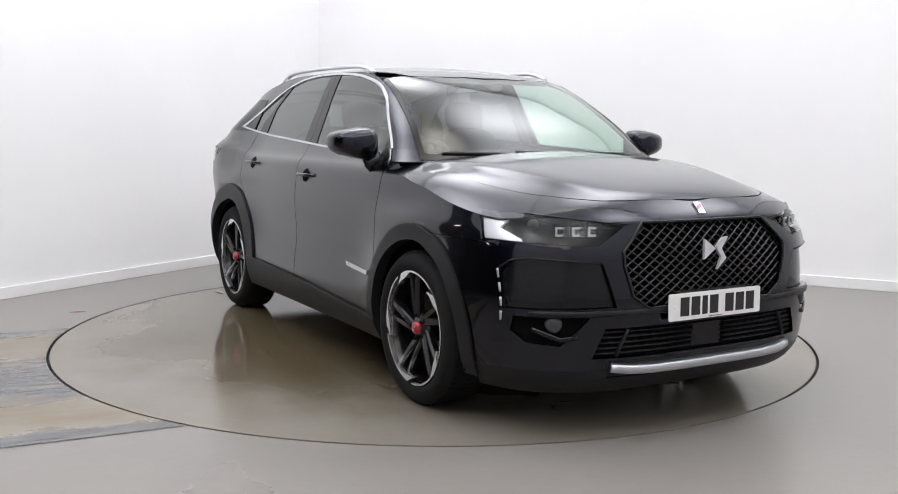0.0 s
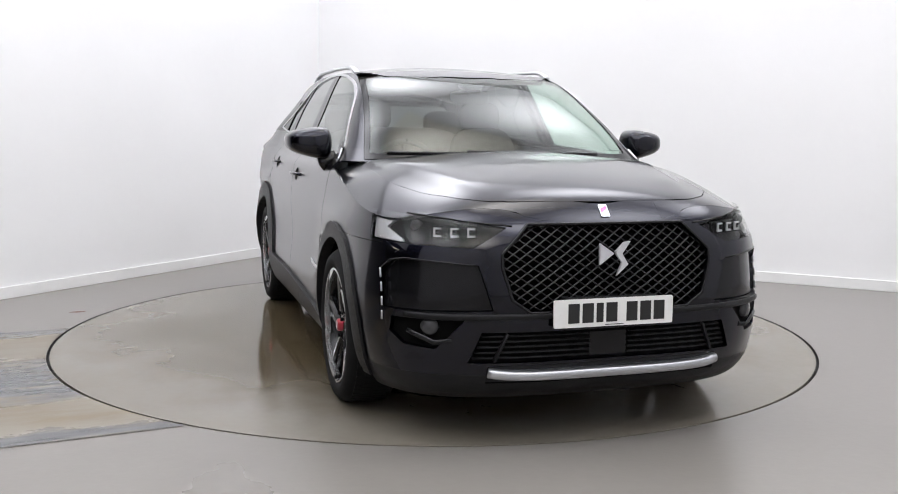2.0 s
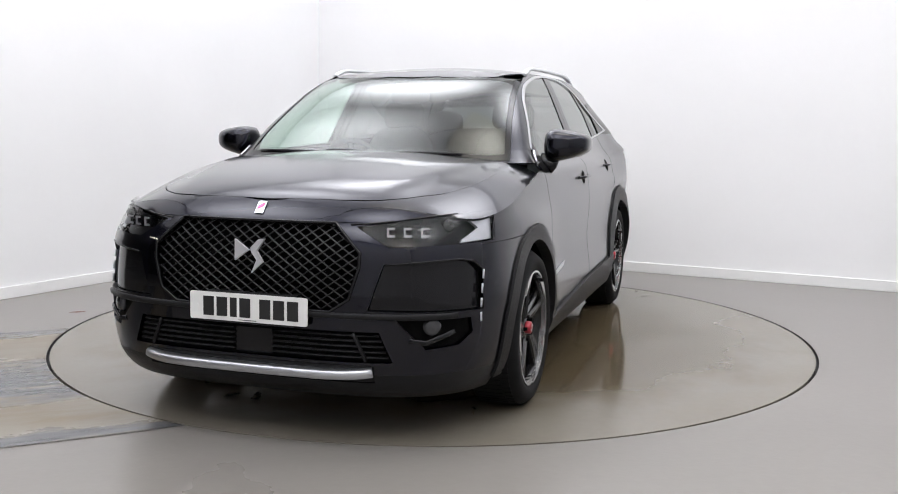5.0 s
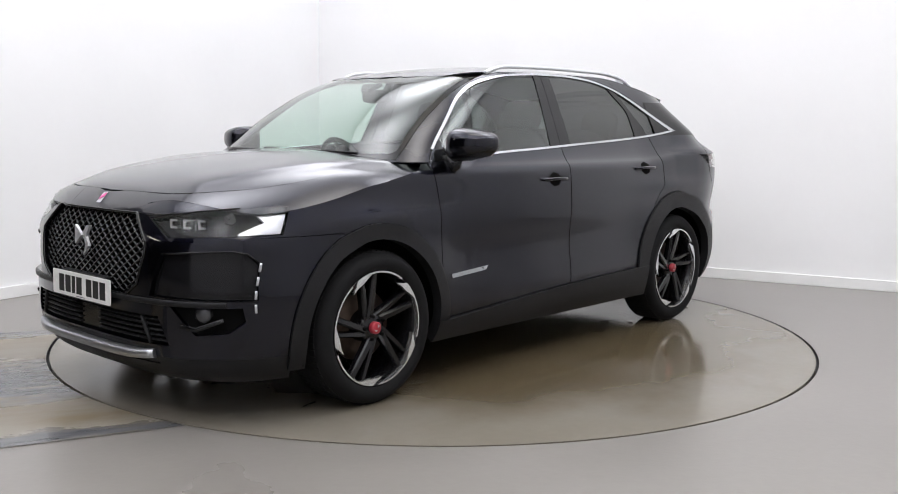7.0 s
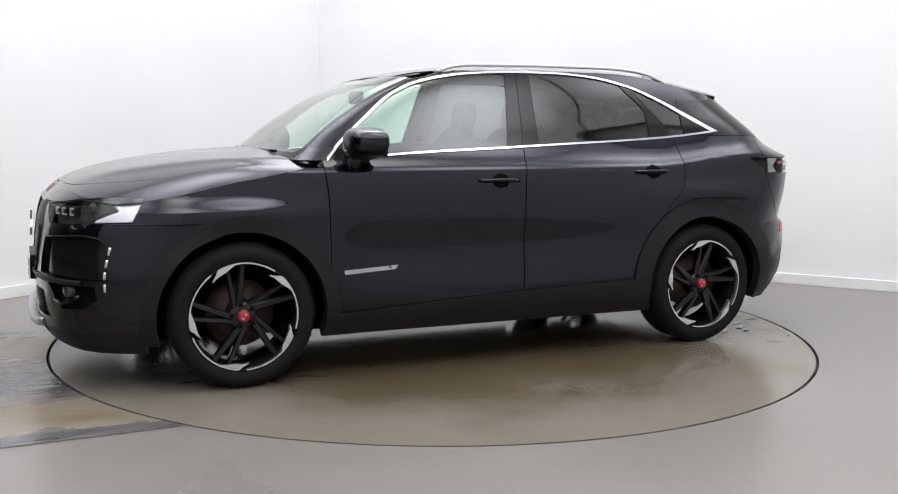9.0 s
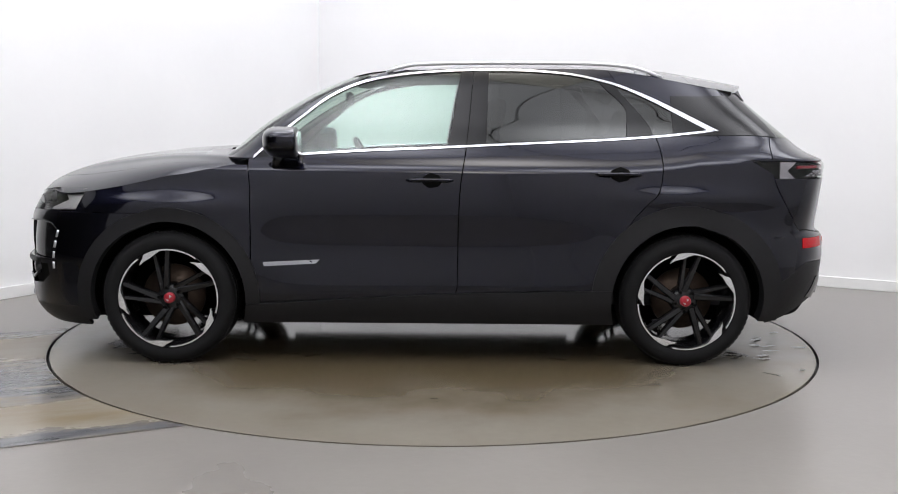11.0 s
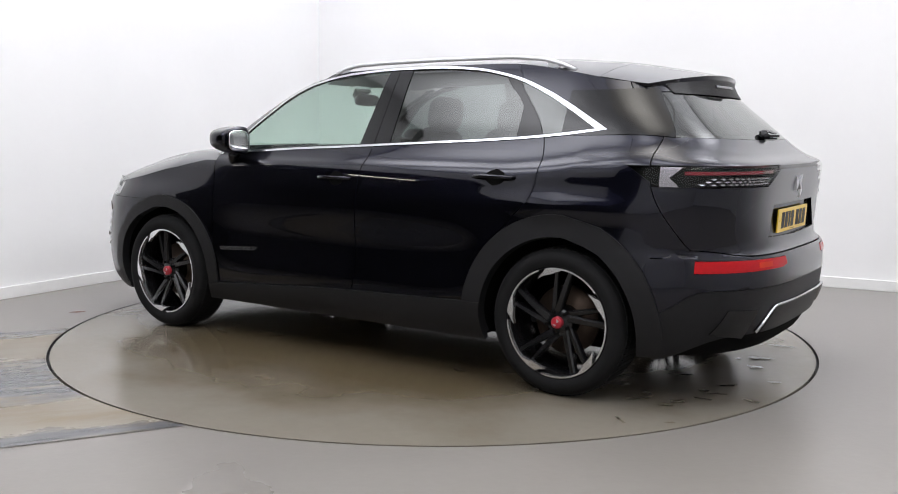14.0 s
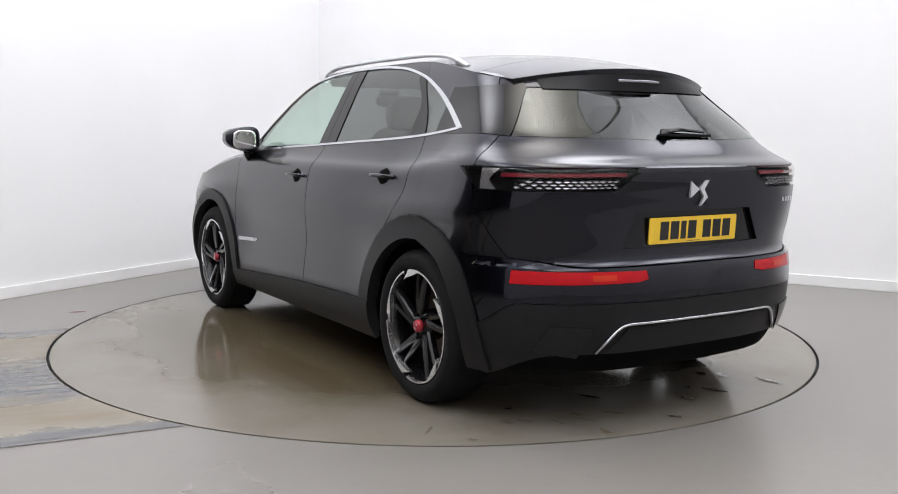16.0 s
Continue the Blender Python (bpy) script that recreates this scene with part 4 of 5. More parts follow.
def make_wheel(turn):
    """One wheel at the origin, its outer face towards +y."""
    bm = bmesh.new()
    lathe(bm, [(0.262, 0.004), (0.268, 0.0), (0.262, -0.008), (0.248, -0.03), (0.238, -0.10), (0.236, -0.2), (0.25, -0.215)])
    root = cpart("wheel", bm, RIMBLACK, "black and machined alloy wheel")
    bm = bmesh.new()
    lathe(bm, [(0.262, -0.004), (0.275, 0.006), (0.30, 0.012), (0.325, 0.006), (0.337, -0.008), (0.346, -0.022), (0.351, -0.045), (0.352, -0.115), (0.351, -0.185), (0.342, -0.212), (0.31, -0.235), (0.262, -0.22)], 96)
    tyre = cpart("tyre", bm, RUBBER, "black rubber tyre", root)
    bm = bmesh.new()
    for i in range(72):      # shoulder blocks of the tread
        box(bm, 0.3445, 0.3535, -0.06, -0.03, -0.0105, 0.0105, Matrix.Rotation(2 * math.pi * i / 72, 4, "Y"))
        box(bm, 0.3485, 0.3535, -0.20, -0.07, -0.012, 0.009, Matrix.Rotation(2 * math.pi * (i + 0.4) / 72, 4, "Y"))
    cpart("tread", bm, RUBBER, "", root)
    bm = bmesh.new()
    lathe(bm, [(0.02, -0.115), (0.165, -0.115), (0.165, -0.14), (0.02, -0.14)], 48)
    cpart("brake_disc", bm, BRAKE, "rust-tinged brake disc", root)
    bm = bmesh.new()
    lathe(bm, [(0.0, -0.03), (0.05, -0.03), (0.068, -0.04), (0.074, -0.06), (0.074, -0.115)], 48)
    cpart("hub", bm, RIMBLACK, "", root)
    for k in range(5):
        t = turn + 72 * k      # where the machined tooth of this segment begins
        for r0, a0, r1, a1, w0, w1, y0 in ((0.052, t - 6, 0.249, t + 23, 0.017, 0.0105, -0.020), (0.052, t + 18, 0.249, t + 40, 0.019, 0.014, -0.012)):
            bm = bmesh.new()
            spoke_bar(bm, r0, a0, r1, a1, w0, w1, y0)
            cpart("spoke", bm, RIMBLACK, "", root)
        bm = bmesh.new()
        arc = [(0.262, t + 13 + 63 * i / 14) for i in range(15)]
        back = [(0.2545, t + 76 - 44 * i / 10) for i in range(11)]
        tooth = [(0.240, t + 24), (0.232, t + 19), (0.230, t + 8), (0.225, t), (0.236, t + 4), (0.246, t + 9), (0.252, t + 10)]
        plate_shape(bm, arc + back + tooth, 0.0035, -0.02)
        cpart("rim_segment", bm, RIMCUT, "bright machined rim segment", root)
        bm = bmesh.new()
        bmesh.ops.create_cone(bm, cap_ends=True, segments=12, radius1=0.009, radius2=0.008, depth=0.02, matrix=Matrix.Rotation(radians(t + 20), 4, "Y") @ Matrix.Translation((0.055, -0.024, 0)) @ Matrix.Rotation(radians(-90), 4, "X"))
        cpart("wheel_bolt", bm, INNER, "", root)
    bm = bmesh.new()
    lathe(bm, [(0.0, -0.006), (0.022, -0.006), (0.028, -0.010), (0.029, -0.03)], 32)
    cpart("centre_cap", bm, REDCAP, "red wheel centre cap", root)
    bm = bmesh.new()
    plate_shape(bm, [(0.018, 100), (0.018, 150), (0.004, 170)], -0.0045, -0.008)
    plate_shape(bm, [(0.018, -20), (0.018, -70), (0.012, -100), (0.010, -40)], -0.0045, -0.008)
    cpart("cap_mark", bm, SATIN, "", root)
    return root


for i, (wx, wy, t) in enumerate(((1.369, 0.932, 49), (-1.369, 0.905, 65), (1.369, -0.932, 52), (-1.369, -0.905, 67))):
    w = make_wheel(t)
    w.location = Vector((wx, wy, 0.352)) - AXIS
    if wy < 0:
        w.rotation_euler = (0, 0, math.pi)
    # dark liner round the wheel
    bm = bmesh.new()
    lathe(bm, [(0.42, 0.0), (0.425, -0.05), (0.42, -0.3), (0.02, -0.32)], 48)
    bmesh.ops.delete(bm, geom=[v for v in bm.verts if v.co.z < -0.13], context="VERTS")
    liner = cpart("wheel_liner", bm, INNER, "black wheel arch liner")
    liner.location = Vector((wx, wy - math.copysign(0.03, wy), 0.352)) - AXIS
    if wy < 0:
        liner.rotation_euler = (0, 0, math.pi)
# ---- fittings of the car
def super_ball(bm, centre, radii, e=0.5, n=24, m=14, turn=None):
    """A rounded block: a superellipsoid; e below 1 makes it boxier."""
    def sp(v, k):
        return math.copysign(abs(v) ** k, v)
    t = turn or Matrix.Identity(3)
    rows = []
    for j in range(m + 1):
        b = math.pi * (j / m - 0.5)
        ring_ = []
        for i in range(n):
            a = 2 * math.pi * i / n
            p = Vector((radii[0] * sp(math.cos(b), e) * sp(math.cos(a), e), radii[1] * sp(math.cos(b), e) * sp(math.sin(a), e), radii[2] * sp(math.sin(b), e)))
            ring_.append(bm.verts.new(Vector(centre) + t @ p))
        rows.append(ring_)
    for j in range(m):
        for i in range(n):
            f = bm.faces.new((rows[j][i], rows[j][(i + 1) % n], rows[j + 1][(i + 1) % n], rows[j + 1][i]))
            f.smooth = True
    bmesh.ops.remove_doubles(bm, verts=bm.verts, dist=1e-5)


def sweep(bm, path, w, h, up=Vector((0, 0, 1)), n=10, taper=None):
    """A bar of rounded section w by h along a path."""
    rings = []
    for i, p in enumerate(path):
        a, b = path[max(i - 1, 0)], path[min(i + 1, len(path) - 1)]
        d = (Vector(b) - Vector(a)).normalized()
        s = d.cross(up).normalized()
        u = s.cross(d)
        k = taper(i / (len(path) - 1)) if taper else 1
        rings.append([bm.verts.new(Vector(p) + s * (w / 2 * k * math.copysign(abs(math.cos(t)) ** 0.6, math.cos(t))) + u * (h / 2 * k * math.copysign(abs(math.sin(t)) ** 0.6, math.sin(t)))) for t in [2 * math.pi * j / n for j in range(n)]])
    for a, b in zip(rings, rings[1:]):
        for j in range(n):
            f = bm.faces.new((a[j], a[(j + 1) % n], b[(j + 1) % n], b[j]))
            f.smooth = True
    bm.faces.new(rings[0][::-1])
    bm.faces.new(rings[-1])
    bmesh.ops.recalc_face_normals(bm, faces=bm.faces)


def on_front(y, z):
    """The nose's x at (y, z)."""
    L, p = front_round(z, False)
    x = 2.1
    for _ in range(6):
        k = min(abs(y) / float(width(x, z)), 0.999)
        x = float(NOSE(z)) - float(L) + float(L) * (1 - k ** p) ** (1 / p)
    return x


def on_rear(y, z):
    L, p = rear_round(z)
    x = -2.1
    for _ in range(6):
        k = min(abs(y) / float(width(x, z)), 0.999)
        x = float(TAIL(z)) + float(L) - float(L) * (1 - k ** p) ** (1 / p)
    return x


def on_side(x, z):
    return float(outside(x, z, z > 1.15))


def flip(bm):
    bmesh.ops.scale(bm, vec=(1, -1, 1), verts=bm.verts)
    bmesh.ops.reverse_faces(bm, faces=bm.faces)
    return bm


def shape(bm, pts, depth, m):
    """A flat convex or simple outline in the x-y plane of m, extruded back by depth, edges kept."""
    a = [bm.verts.new(m @ Vector((*p, 0))) for p in pts]
    b = [bm.verts.new(m @ Vector((*p, -depth))) for p in pts]
    bm.faces.new(a)
    bm.faces.new(b[::-1])
    for i in range(len(a)):
        bm.faces.new((a[i - 1], b[i - 1], b[i], a[i]))
    bmesh.ops.recalc_face_normals(bm, faces=bm.faces)


def facing(x, y, z, rz=90, tilt=0):
    """A frame whose x runs across, y up and z outwards: rz 90 faces ahead, -90 behind."""
    return Matrix.Translation((x, y, z)) @ Matrix.Rotation(radians(rz), 4, "Z") @ Matrix.Rotation(radians(90 - tilt), 4, "X")


# grille: dark ground, frame and a lattice of slanting bars
front_all = clip(LOW, ahead(1.6))
cpart("grille", skin(inside(front_all, GRILLE, YZ, 0.01), 0, -0.05, True), INNER, "dark ground of the radiator grille")
bm = bmesh.new()
ringpts = [Vector((on_front(y, z) + 0.001, y, z)) for i in range(len(GRILLE)) for y, z in [tuple(np.array(GRILLE[i]) * (1 - k / 12) + np.array(GRILLE[(i + 1) % len(GRILLE)]) * (k / 12)) for k in range(12)]]
sweep(bm, ringpts + ringpts[:2], 0.012, 0.016, Vector((1, 0, 0.01)))
cpart("grille_frame", bm, GLOSS, "gloss black grille frame")


def within(y, z):
    c = np.array([[y, 0, z]])
    return all(g(np.stack([c[:, 1], c[:, 0], c[:, 2]], 1) * 0 + np.array([[0, y, z]]))[0] > 0.003 for g in GRILLE_EDGES)


GRILLE_EDGES = edges_of(GRILLE, YZ)
PY, PZ = 0.054, 0.0365


def lattice(sign):
    bm = bmesh.new()
    for k in range(-30, 31):
        run = []
        for i in range(0, 121):
            z = 0.54 + 0.35 * i / 120
            y = k * PY + sign * (z - 0.715) * PY / PZ / 2 * 2
            if abs(y) < 0.47 and within(y, z):
                run.append(Vector((on_front(y, z) - 0.022, y, z)))
            elif len(run) > 2:
                break
        if len(run) > 3:
            sweep(bm, run[::3] + [run[-1]], 0.0085, 0.022, Vector((1, 0, 0)), 6)
    return bm


GRILLEBAR = mat("grille_gloss", (0.005, 0.005, 0.006), 0.12, 0.0, 0.0, 0.42)
for sgn in (1, -1):
    cpart("grille_lattice", lattice(sgn), GRILLEBAR, "gloss black diamond grille bars")

# skid trim
bm = bmesh.new()
sweep(bm, [Vector((on_front(abs(y), 0.30) + 0.014 - 0.02 * (abs(y) / 0.5) ** 6, y, 0.300 + 0.012 * (abs(y) / 0.5) ** 8)) for y in np.linspace(-0.5, 0.5, 36)], 0.06, 0.040, n=14)
cpart("skid_trim", bm, SATIN, "satin silver skid trim")
# lower intake slats
for i in range(5):
    z = 0.368 + 0.0215 * i
    half = 0.565 - 0.4 * (z - 0.352)
    for s in (-1, 1):
        bm = bmesh.new()
        ys = np.linspace(0.085, half, 12)
        sweep(bm, [Vector((on_front(y, z) - 0.022, y * s, z)) for y in ys], 0.030, 0.007, n=8)
        cpart("intake_slat", bm, PLASTIC)
for s in (-1, 1):
    bm = bmesh.new()
    sweep(bm, [Vector((on_front(0.40 + 0.05 * k, 0.46 - 0.1 * k) - 0.012, s * (0.43 + 0.05 * k), 0.465 - 0.11 * k)) for k in np.linspace(0, 1, 5)], 0.012, 0.02, Vector((1, 0, 0)))
    cpart("intake_bar", bm, PLASTIC)
bm = bmesh.new()
box(bm, 2.225, 2.252, -0.085, 0.085, 0.355, 0.462, bevel=0.006)
cpart("radar_cover", bm, GLOSS, "gloss black sensor cover")

# ledge under the vents, fog lamps, daytime light dashes
bm = bmesh.new()
sweep(bm, [Vector((on_front(abs(y), 0.532) + 0.004, y, 0.532)) for y in np.linspace(-0.80, 0.80, 60)], 0.014, 0.024, n=10)
cpart("bumper_ledge", bm, PLASTIC, "grained black plastic bumper ledge")
for s in (1, -1):
    for i in range(4):
        bm = bmesh.new()
        z0 = 0.70 - 0.056 * i
        pts = [Vector((on_front(0.866, z) + 0.004, s * 0.866, z)) for z in np.linspace(z0, z0 - 0.036, 4)]
        sweep(bm, pts, 0.007, 0.012, Vector((1, 0, 0)))
        cpart("daytime_light", bm, REFLECTOR, "narrow daytime running light")
    bm = bmesh.new()
    path = [(0.55, 0.731), (0.62, 0.736), (0.72, 0.744), (0.80, 0.748), (0.838, 0.737), (0.864, 0.70)]
    sweep(bm, [Vector((on_front(y, z) + 0.003, s * y, z)) for y, z in path], 0.008, 0.006, Vector((1, 0, 0)))
    cpart("vent_trim", bm, GLOSS, "gloss black vent edge")
    bm = bmesh.new()
    fx = on_front(0.715, 0.488) - 0.015
    lathe(bm, [(0.0, 0.012), (0.02, 0.011), (0.034, 0.004), (0.038, -0.006), (0.04, -0.03)], 24)
    fog = cpart("fog_lamp", bm, FOGGLASS, "small round fog lamp")
    fog.matrix_basis = Matrix.Translation(Vector((fx, s * 0.715, 0.488)) - AXIS) @ Matrix.Rotation(radians(-90 + s * 28), 4, "Z")
    bm = bmesh.new()
    sweep(bm, [Vector((on_front(y, z) + 0.0, s * y, z)) for y, z in ((0.64, 0.44), (0.70, 0.428), (0.76, 0.455), (0.79, 0.47))], 0.02, 0.012, Vector((1, 0, 0)))
    cpart("fog_trim", bm, GLOSS)
    # headlight
    lampfield = in_head(clip(LOW, ahead(1.5)))
    if s < 0:
        lampfield = mirrored(lampfield)
    head = cpart("headlight", skin(lampfield, 0, -0.045), LAMPHOUSE, "clear headlight with dark inner housing")
    chevron = inside(in_head(clip(LOW, ahead(1.5)), -0.006), [(0.80, 0.95), (0.98, 0.95), (0.98, 0.80), (0.80, 0.80)], YZ)
    chevron = without(chevron, [(0.70, 0.90), (0.805, 0.90), (0.838, 0.865), (0.805, 0.828), (0.70, 0.828)], YZ)
    cpart("reflector", skin(chevron if s > 0 else mirrored(chevron), 0.012, -0.016), REFLECTOR, "bright silver lamp reflector", head)
    for y in (0.545, 0.605, 0.665):
        bm = bmesh.new()
        x = on_front(y, 0.85) - 0.035
        m = Matrix.Translation((x, s * y, 0.850)) @ Matrix.Rotation(radians(s * 22), 4, "Z")
        box(bm, -0.02, 0.018, -0.020, 0.020, -0.024, 0.024, m, 0.004)
        module = cpart("led_module", bm, GLOSS, "", head)
        bm = bmesh.new()
        box(bm, 0.018, 0.024, -0.017, -0.010, -0.018, 0.019, m)
        box(bm, 0.018, 0.024, -0.010, 0.014, -0.018, -0.010, m)
        box(bm, 0.018, 0.024, -0.010, 0.014, 0.012, 0.019, m)
        cpart("led_frame", bm, REFLECTOR, "", head)
    bm = bmesh.new()
    lathe(bm, [(0.0, 0.02), (0.014, 0.017), (0.024, 0.006), (0.028, -0.01)], 24)
    bmesh.ops.transform(bm, matrix=Matrix.Translation((on_front(0.735, 0.868) - 0.035, s * 0.735, 0.868)) @ Matrix.Rotation(radians(-90 + s * 25), 4, "Z"), verts=bm.verts)
    cpart("projector", bm, GRILLEBAR, "", head)
    lens = cpart("lens", skin(lampfield, 0.004, -0.001), LENS, "clear lens", head)
    lens.visible_shadow = False
    # brow above the lamp
    bm = bmesh.new()
    path = [(0.40, 0.878), (0.50, 0.886), (0.66, 0.906), (0.76, 0.918)]
    sweep(bm, [Vector((on_front(y, z) - 0.001, s * y, z)) for y, z in path], 0.006, 0.012, Vector((1, 0, 0)))
    cpart("lamp_brow", bm, GLOSS)


# emblems as plain shapes, bonnet mark, plates with plain bars
def emblem(m, k, parent=None):
    bm = bmesh.new()
    shape(bm, [(-0.062 * k, 0.05 * k), (-0.062 * k, -0.035 * k), (0.0, 0.008 * k)], 0.012, m)
    cpart("emblem", bm, EMBLEM, "bright metal emblem", parent)
    bm = bmesh.new()
    shape(bm, [(0.07 * k, 0.055 * k), (0.042 * k, 0.052 * k), (0.006 * k, 0.016 * k), (0.012 * k, 0.0), (0.034 * k, -0.03 * k), (0.012 * k, -0.08 * k), (0.062 * k, -0.036 * k), (0.035 * k, 0.006 * k)], 0.012, m)
    cpart("emblem", bm, EMBLEM, "bright metal emblem", parent)


emblem(facing(2.285, 0, 0.762, 90, 2), 1.0)
emblem(facing(-2.216, 0, 1.0, -90, 0), 0.82)
m = facing(2.183, 0, 0.932, 90, 42)
bm = bmesh.new()
shape(bm, [(-0.018, -0.03), (0.018, -0.03), (0.018, 0.03), (-0.018, 0.03)], 0.014, m)
mark = cpart("bonnet_mark", bm, CHROME, "small chrome and pink bonnet mark")
bm = bmesh.new()
shape(bm, [(-0.014, -0.012), (0.014, 0.006), (0.014, 0.026), (-0.014, 0.008)], 0.003, m @ Matrix.Translation((0, 0, 0.002)))
cpart("mark_stripe", bm, PINK, "pink enamel stripe", mark)


def number_plate(m, material, label):
    bm = bmesh.new()
    r = 0.008
    pts = [(sx * (0.26 - r) + r * math.cos(a), sy * (0.0555 - r) + r * math.sin(a)) for sx, sy, a0 in ((1, 1, 0), (-1, 1, 90), (-1, -1, 180), (1, -1, 270)) for a in [radians(a0 + 22.5 * i) for i in range(5)]]
    shape(bm, pts, 0.006, m)
    plate = cpart("number_plate", bm, material, label)
    x = -0.199
    for i in range(7):
        w = 0.030 if i == 2 else 0.048
        bm = bmesh.new()
        shape(bm, [(x, -0.0385), (x + w, -0.0385), (x + w, 0.0385), (x, 0.0385)], 0.002, m @ Matrix.Translation((0, 0, 0.0012)))
        cpart("plate_bar", bm, INK, "", plate)
        x += w + 0.0125 + (0.028 if i == 3 else 0)
    for u in (-0.228, 0.228):
        bm = bmesh.new()
        shape(bm, [(u + 0.006 * math.cos(a), 0.006 * math.sin(a)) for a in np.linspace(0, 2 * math.pi, 13)[:-1]], 0.003, m @ Matrix.Translation((0, 0, 0.002)))
        cpart("plate_screw", bm, material, "", plate)
    bm = bmesh.new()
    shape(bm, [(-0.04, -0.050), (0.04, -0.050), (0.04, -0.0475), (-0.04, -0.0475)], 0.002, m @ Matrix.Translation((0, 0, 0.0012)))
    cpart("plate_bar", bm, INK, "", plate)


number_plate(facing(2.300, 0, 0.541, 90, 1), WHITEPLATE, "white front number plate with dark bars")
bm = bmesh.new()
box(bm, 2.20, 2.294, -0.20, 0.20, 0.475, 0.60, bevel=0.008)
cpart("plate_holder", bm, PLASTIC, "black plastic plate holder")
number_plate(facing(-2.192, 0, 0.835, -90, -3), YELLOWPLATE, "yellow rear number plate with dark bars")

# tail lamps: dark housing, silver arrow, red band, silver scales, clear lens
lamp_rear = clip(clip(clip(LOW, lambda P: -1.68 - P[:, 0]), lambda P: P[:, 2] - 1.010), lambda P: 1.098 - P[:, 2])
lamp_rear = clip(lamp_rear, lambda P: P[:, 1] - 0.31 - 1.65 * (1.098 - P[:, 2]))
lamp_rear = clip(lamp_rear, lambda P: -P[:, 0] - 1.70 - 1.5 * (1.098 - P[:, 2]))
SCALE = mat("silver_scale", (0.34, 0.33, 0.35), 0.25, 0.8)
DARKRED = mat("dark_red_lens", (0.17, 0.014, 0.022), 0.15, 0, 0.5, var=0.2, scale=60)
for s in (1, -1):
    side_polys = (lambda q: q) if s > 0 else mirrored
    tail = cpart("tail_lamp", skin(side_polys(lamp_rear), 0, -0.03), LAMPHOUSE, "wraparound tail lamp with red band and silver scales")
    red = clip(clip(clip(lamp_rear, lambda P: P[:, 2] - 1.064), lambda P: 1.079 - P[:, 2]), lambda P: P[:, 1] - 0.40)
    red = clip(red, lambda P: -P[:, 0] - 1.95)
    cpart("red_band", skin(side_polys(red), 0.01, -0.012), DARKRED, "dark red lamp band", tail)
    arrow = clip(clip(clip(lamp_rear, lambda P: -P[:, 0] - 1.845), lambda P: 1.888 + P[:, 0] + 1.1 * np.abs(P[:, 2] - 1.05)), lambda P: np.abs(P[:, 2] - 1.054) - 0.0 + 0.02)
    cpart("silver_arrow", skin(side_polys(arrow), 0.01, -0.008), SCALE, "pale silver lamp arrow", tail)
    bm = bmesh.new()
    for r in range(3):
        for c in range(13):
            y = 0.455 + 0.031 * c + (0.0155 if r % 2 else 0)
            z = 1.022 + 0.012 * r
            if y < 0.83 - 0.01 * r:
                x = on_rear(y, z)
                d = on_rear(y + 0.01, z) - on_rear(y - 0.01, z)
                t = Vector((d, 0.02, 0)).normalized()
                o = Vector((-abs(t.y), t.x, 0)).normalized()
                q = Vector((x, y, z)) - o * 0.010
                pts = [q - t * 0.014, q - Vector((0, 0, 0.0052)) + o * 0.003, q + t * 0.014, q + Vector((0, 0, 0.0052)) + o * 0.003]
                bm.faces.new([bm.verts.new(v) for v in pts])
    ext = bmesh.ops.extrude_face_region(bm, geom=bm.faces[:])
    bmesh.ops.translate(bm, verts=[v for v in ext["geom"] if isinstance(v, bmesh.types.BMVert)], vec=(0.006, 0, 0))
    bmesh.ops.recalc_face_normals(bm, faces=bm.faces)
    tagged(cpart("lamp_scales", bm if s > 0 else flip(bm), SCALE, "silver scale pattern", tail), kind="stuff")
    lens = cpart("lens", skin(side_polys(lamp_rear), 0.004, -0.001), LENS, "clear lens", tail)
    lens.visible_shadow = False
    # amber corner of the reflector strip
    amb = clip(clip(clip(inside(rear, REFL, YZ, -0.012), lambda P: P[:, 1] - 0.47), lambda P: 0.57 - P[:, 1]), lambda P: -2.0 - P[:, 0])
    cpart("amber_lens", skin(side_polys(amb), 0.004, 0.005), AMBER, "amber indicator lens")
    # small model lettering on the gate, unreadable, as bars
    if s < 0:
        for i in range(4):
            bm = bmesh.new()
            yb = 0.60 + 0.03 * i
            shape(bm, [(-0.010, -0.010), (0.010, -0.010), (0.010, 0.010), (-0.010, 0.010)], 0.006, facing(on_rear(yb, 0.945) - 0.002, -yb, 0.945, -90 + math.degrees(math.atan2(on_rear(yb + 0.02, 0.945) - on_rear(yb - 0.02, 0.945), 0.04)), 0))
            cpart("lettering_bar", bm, CHROME)

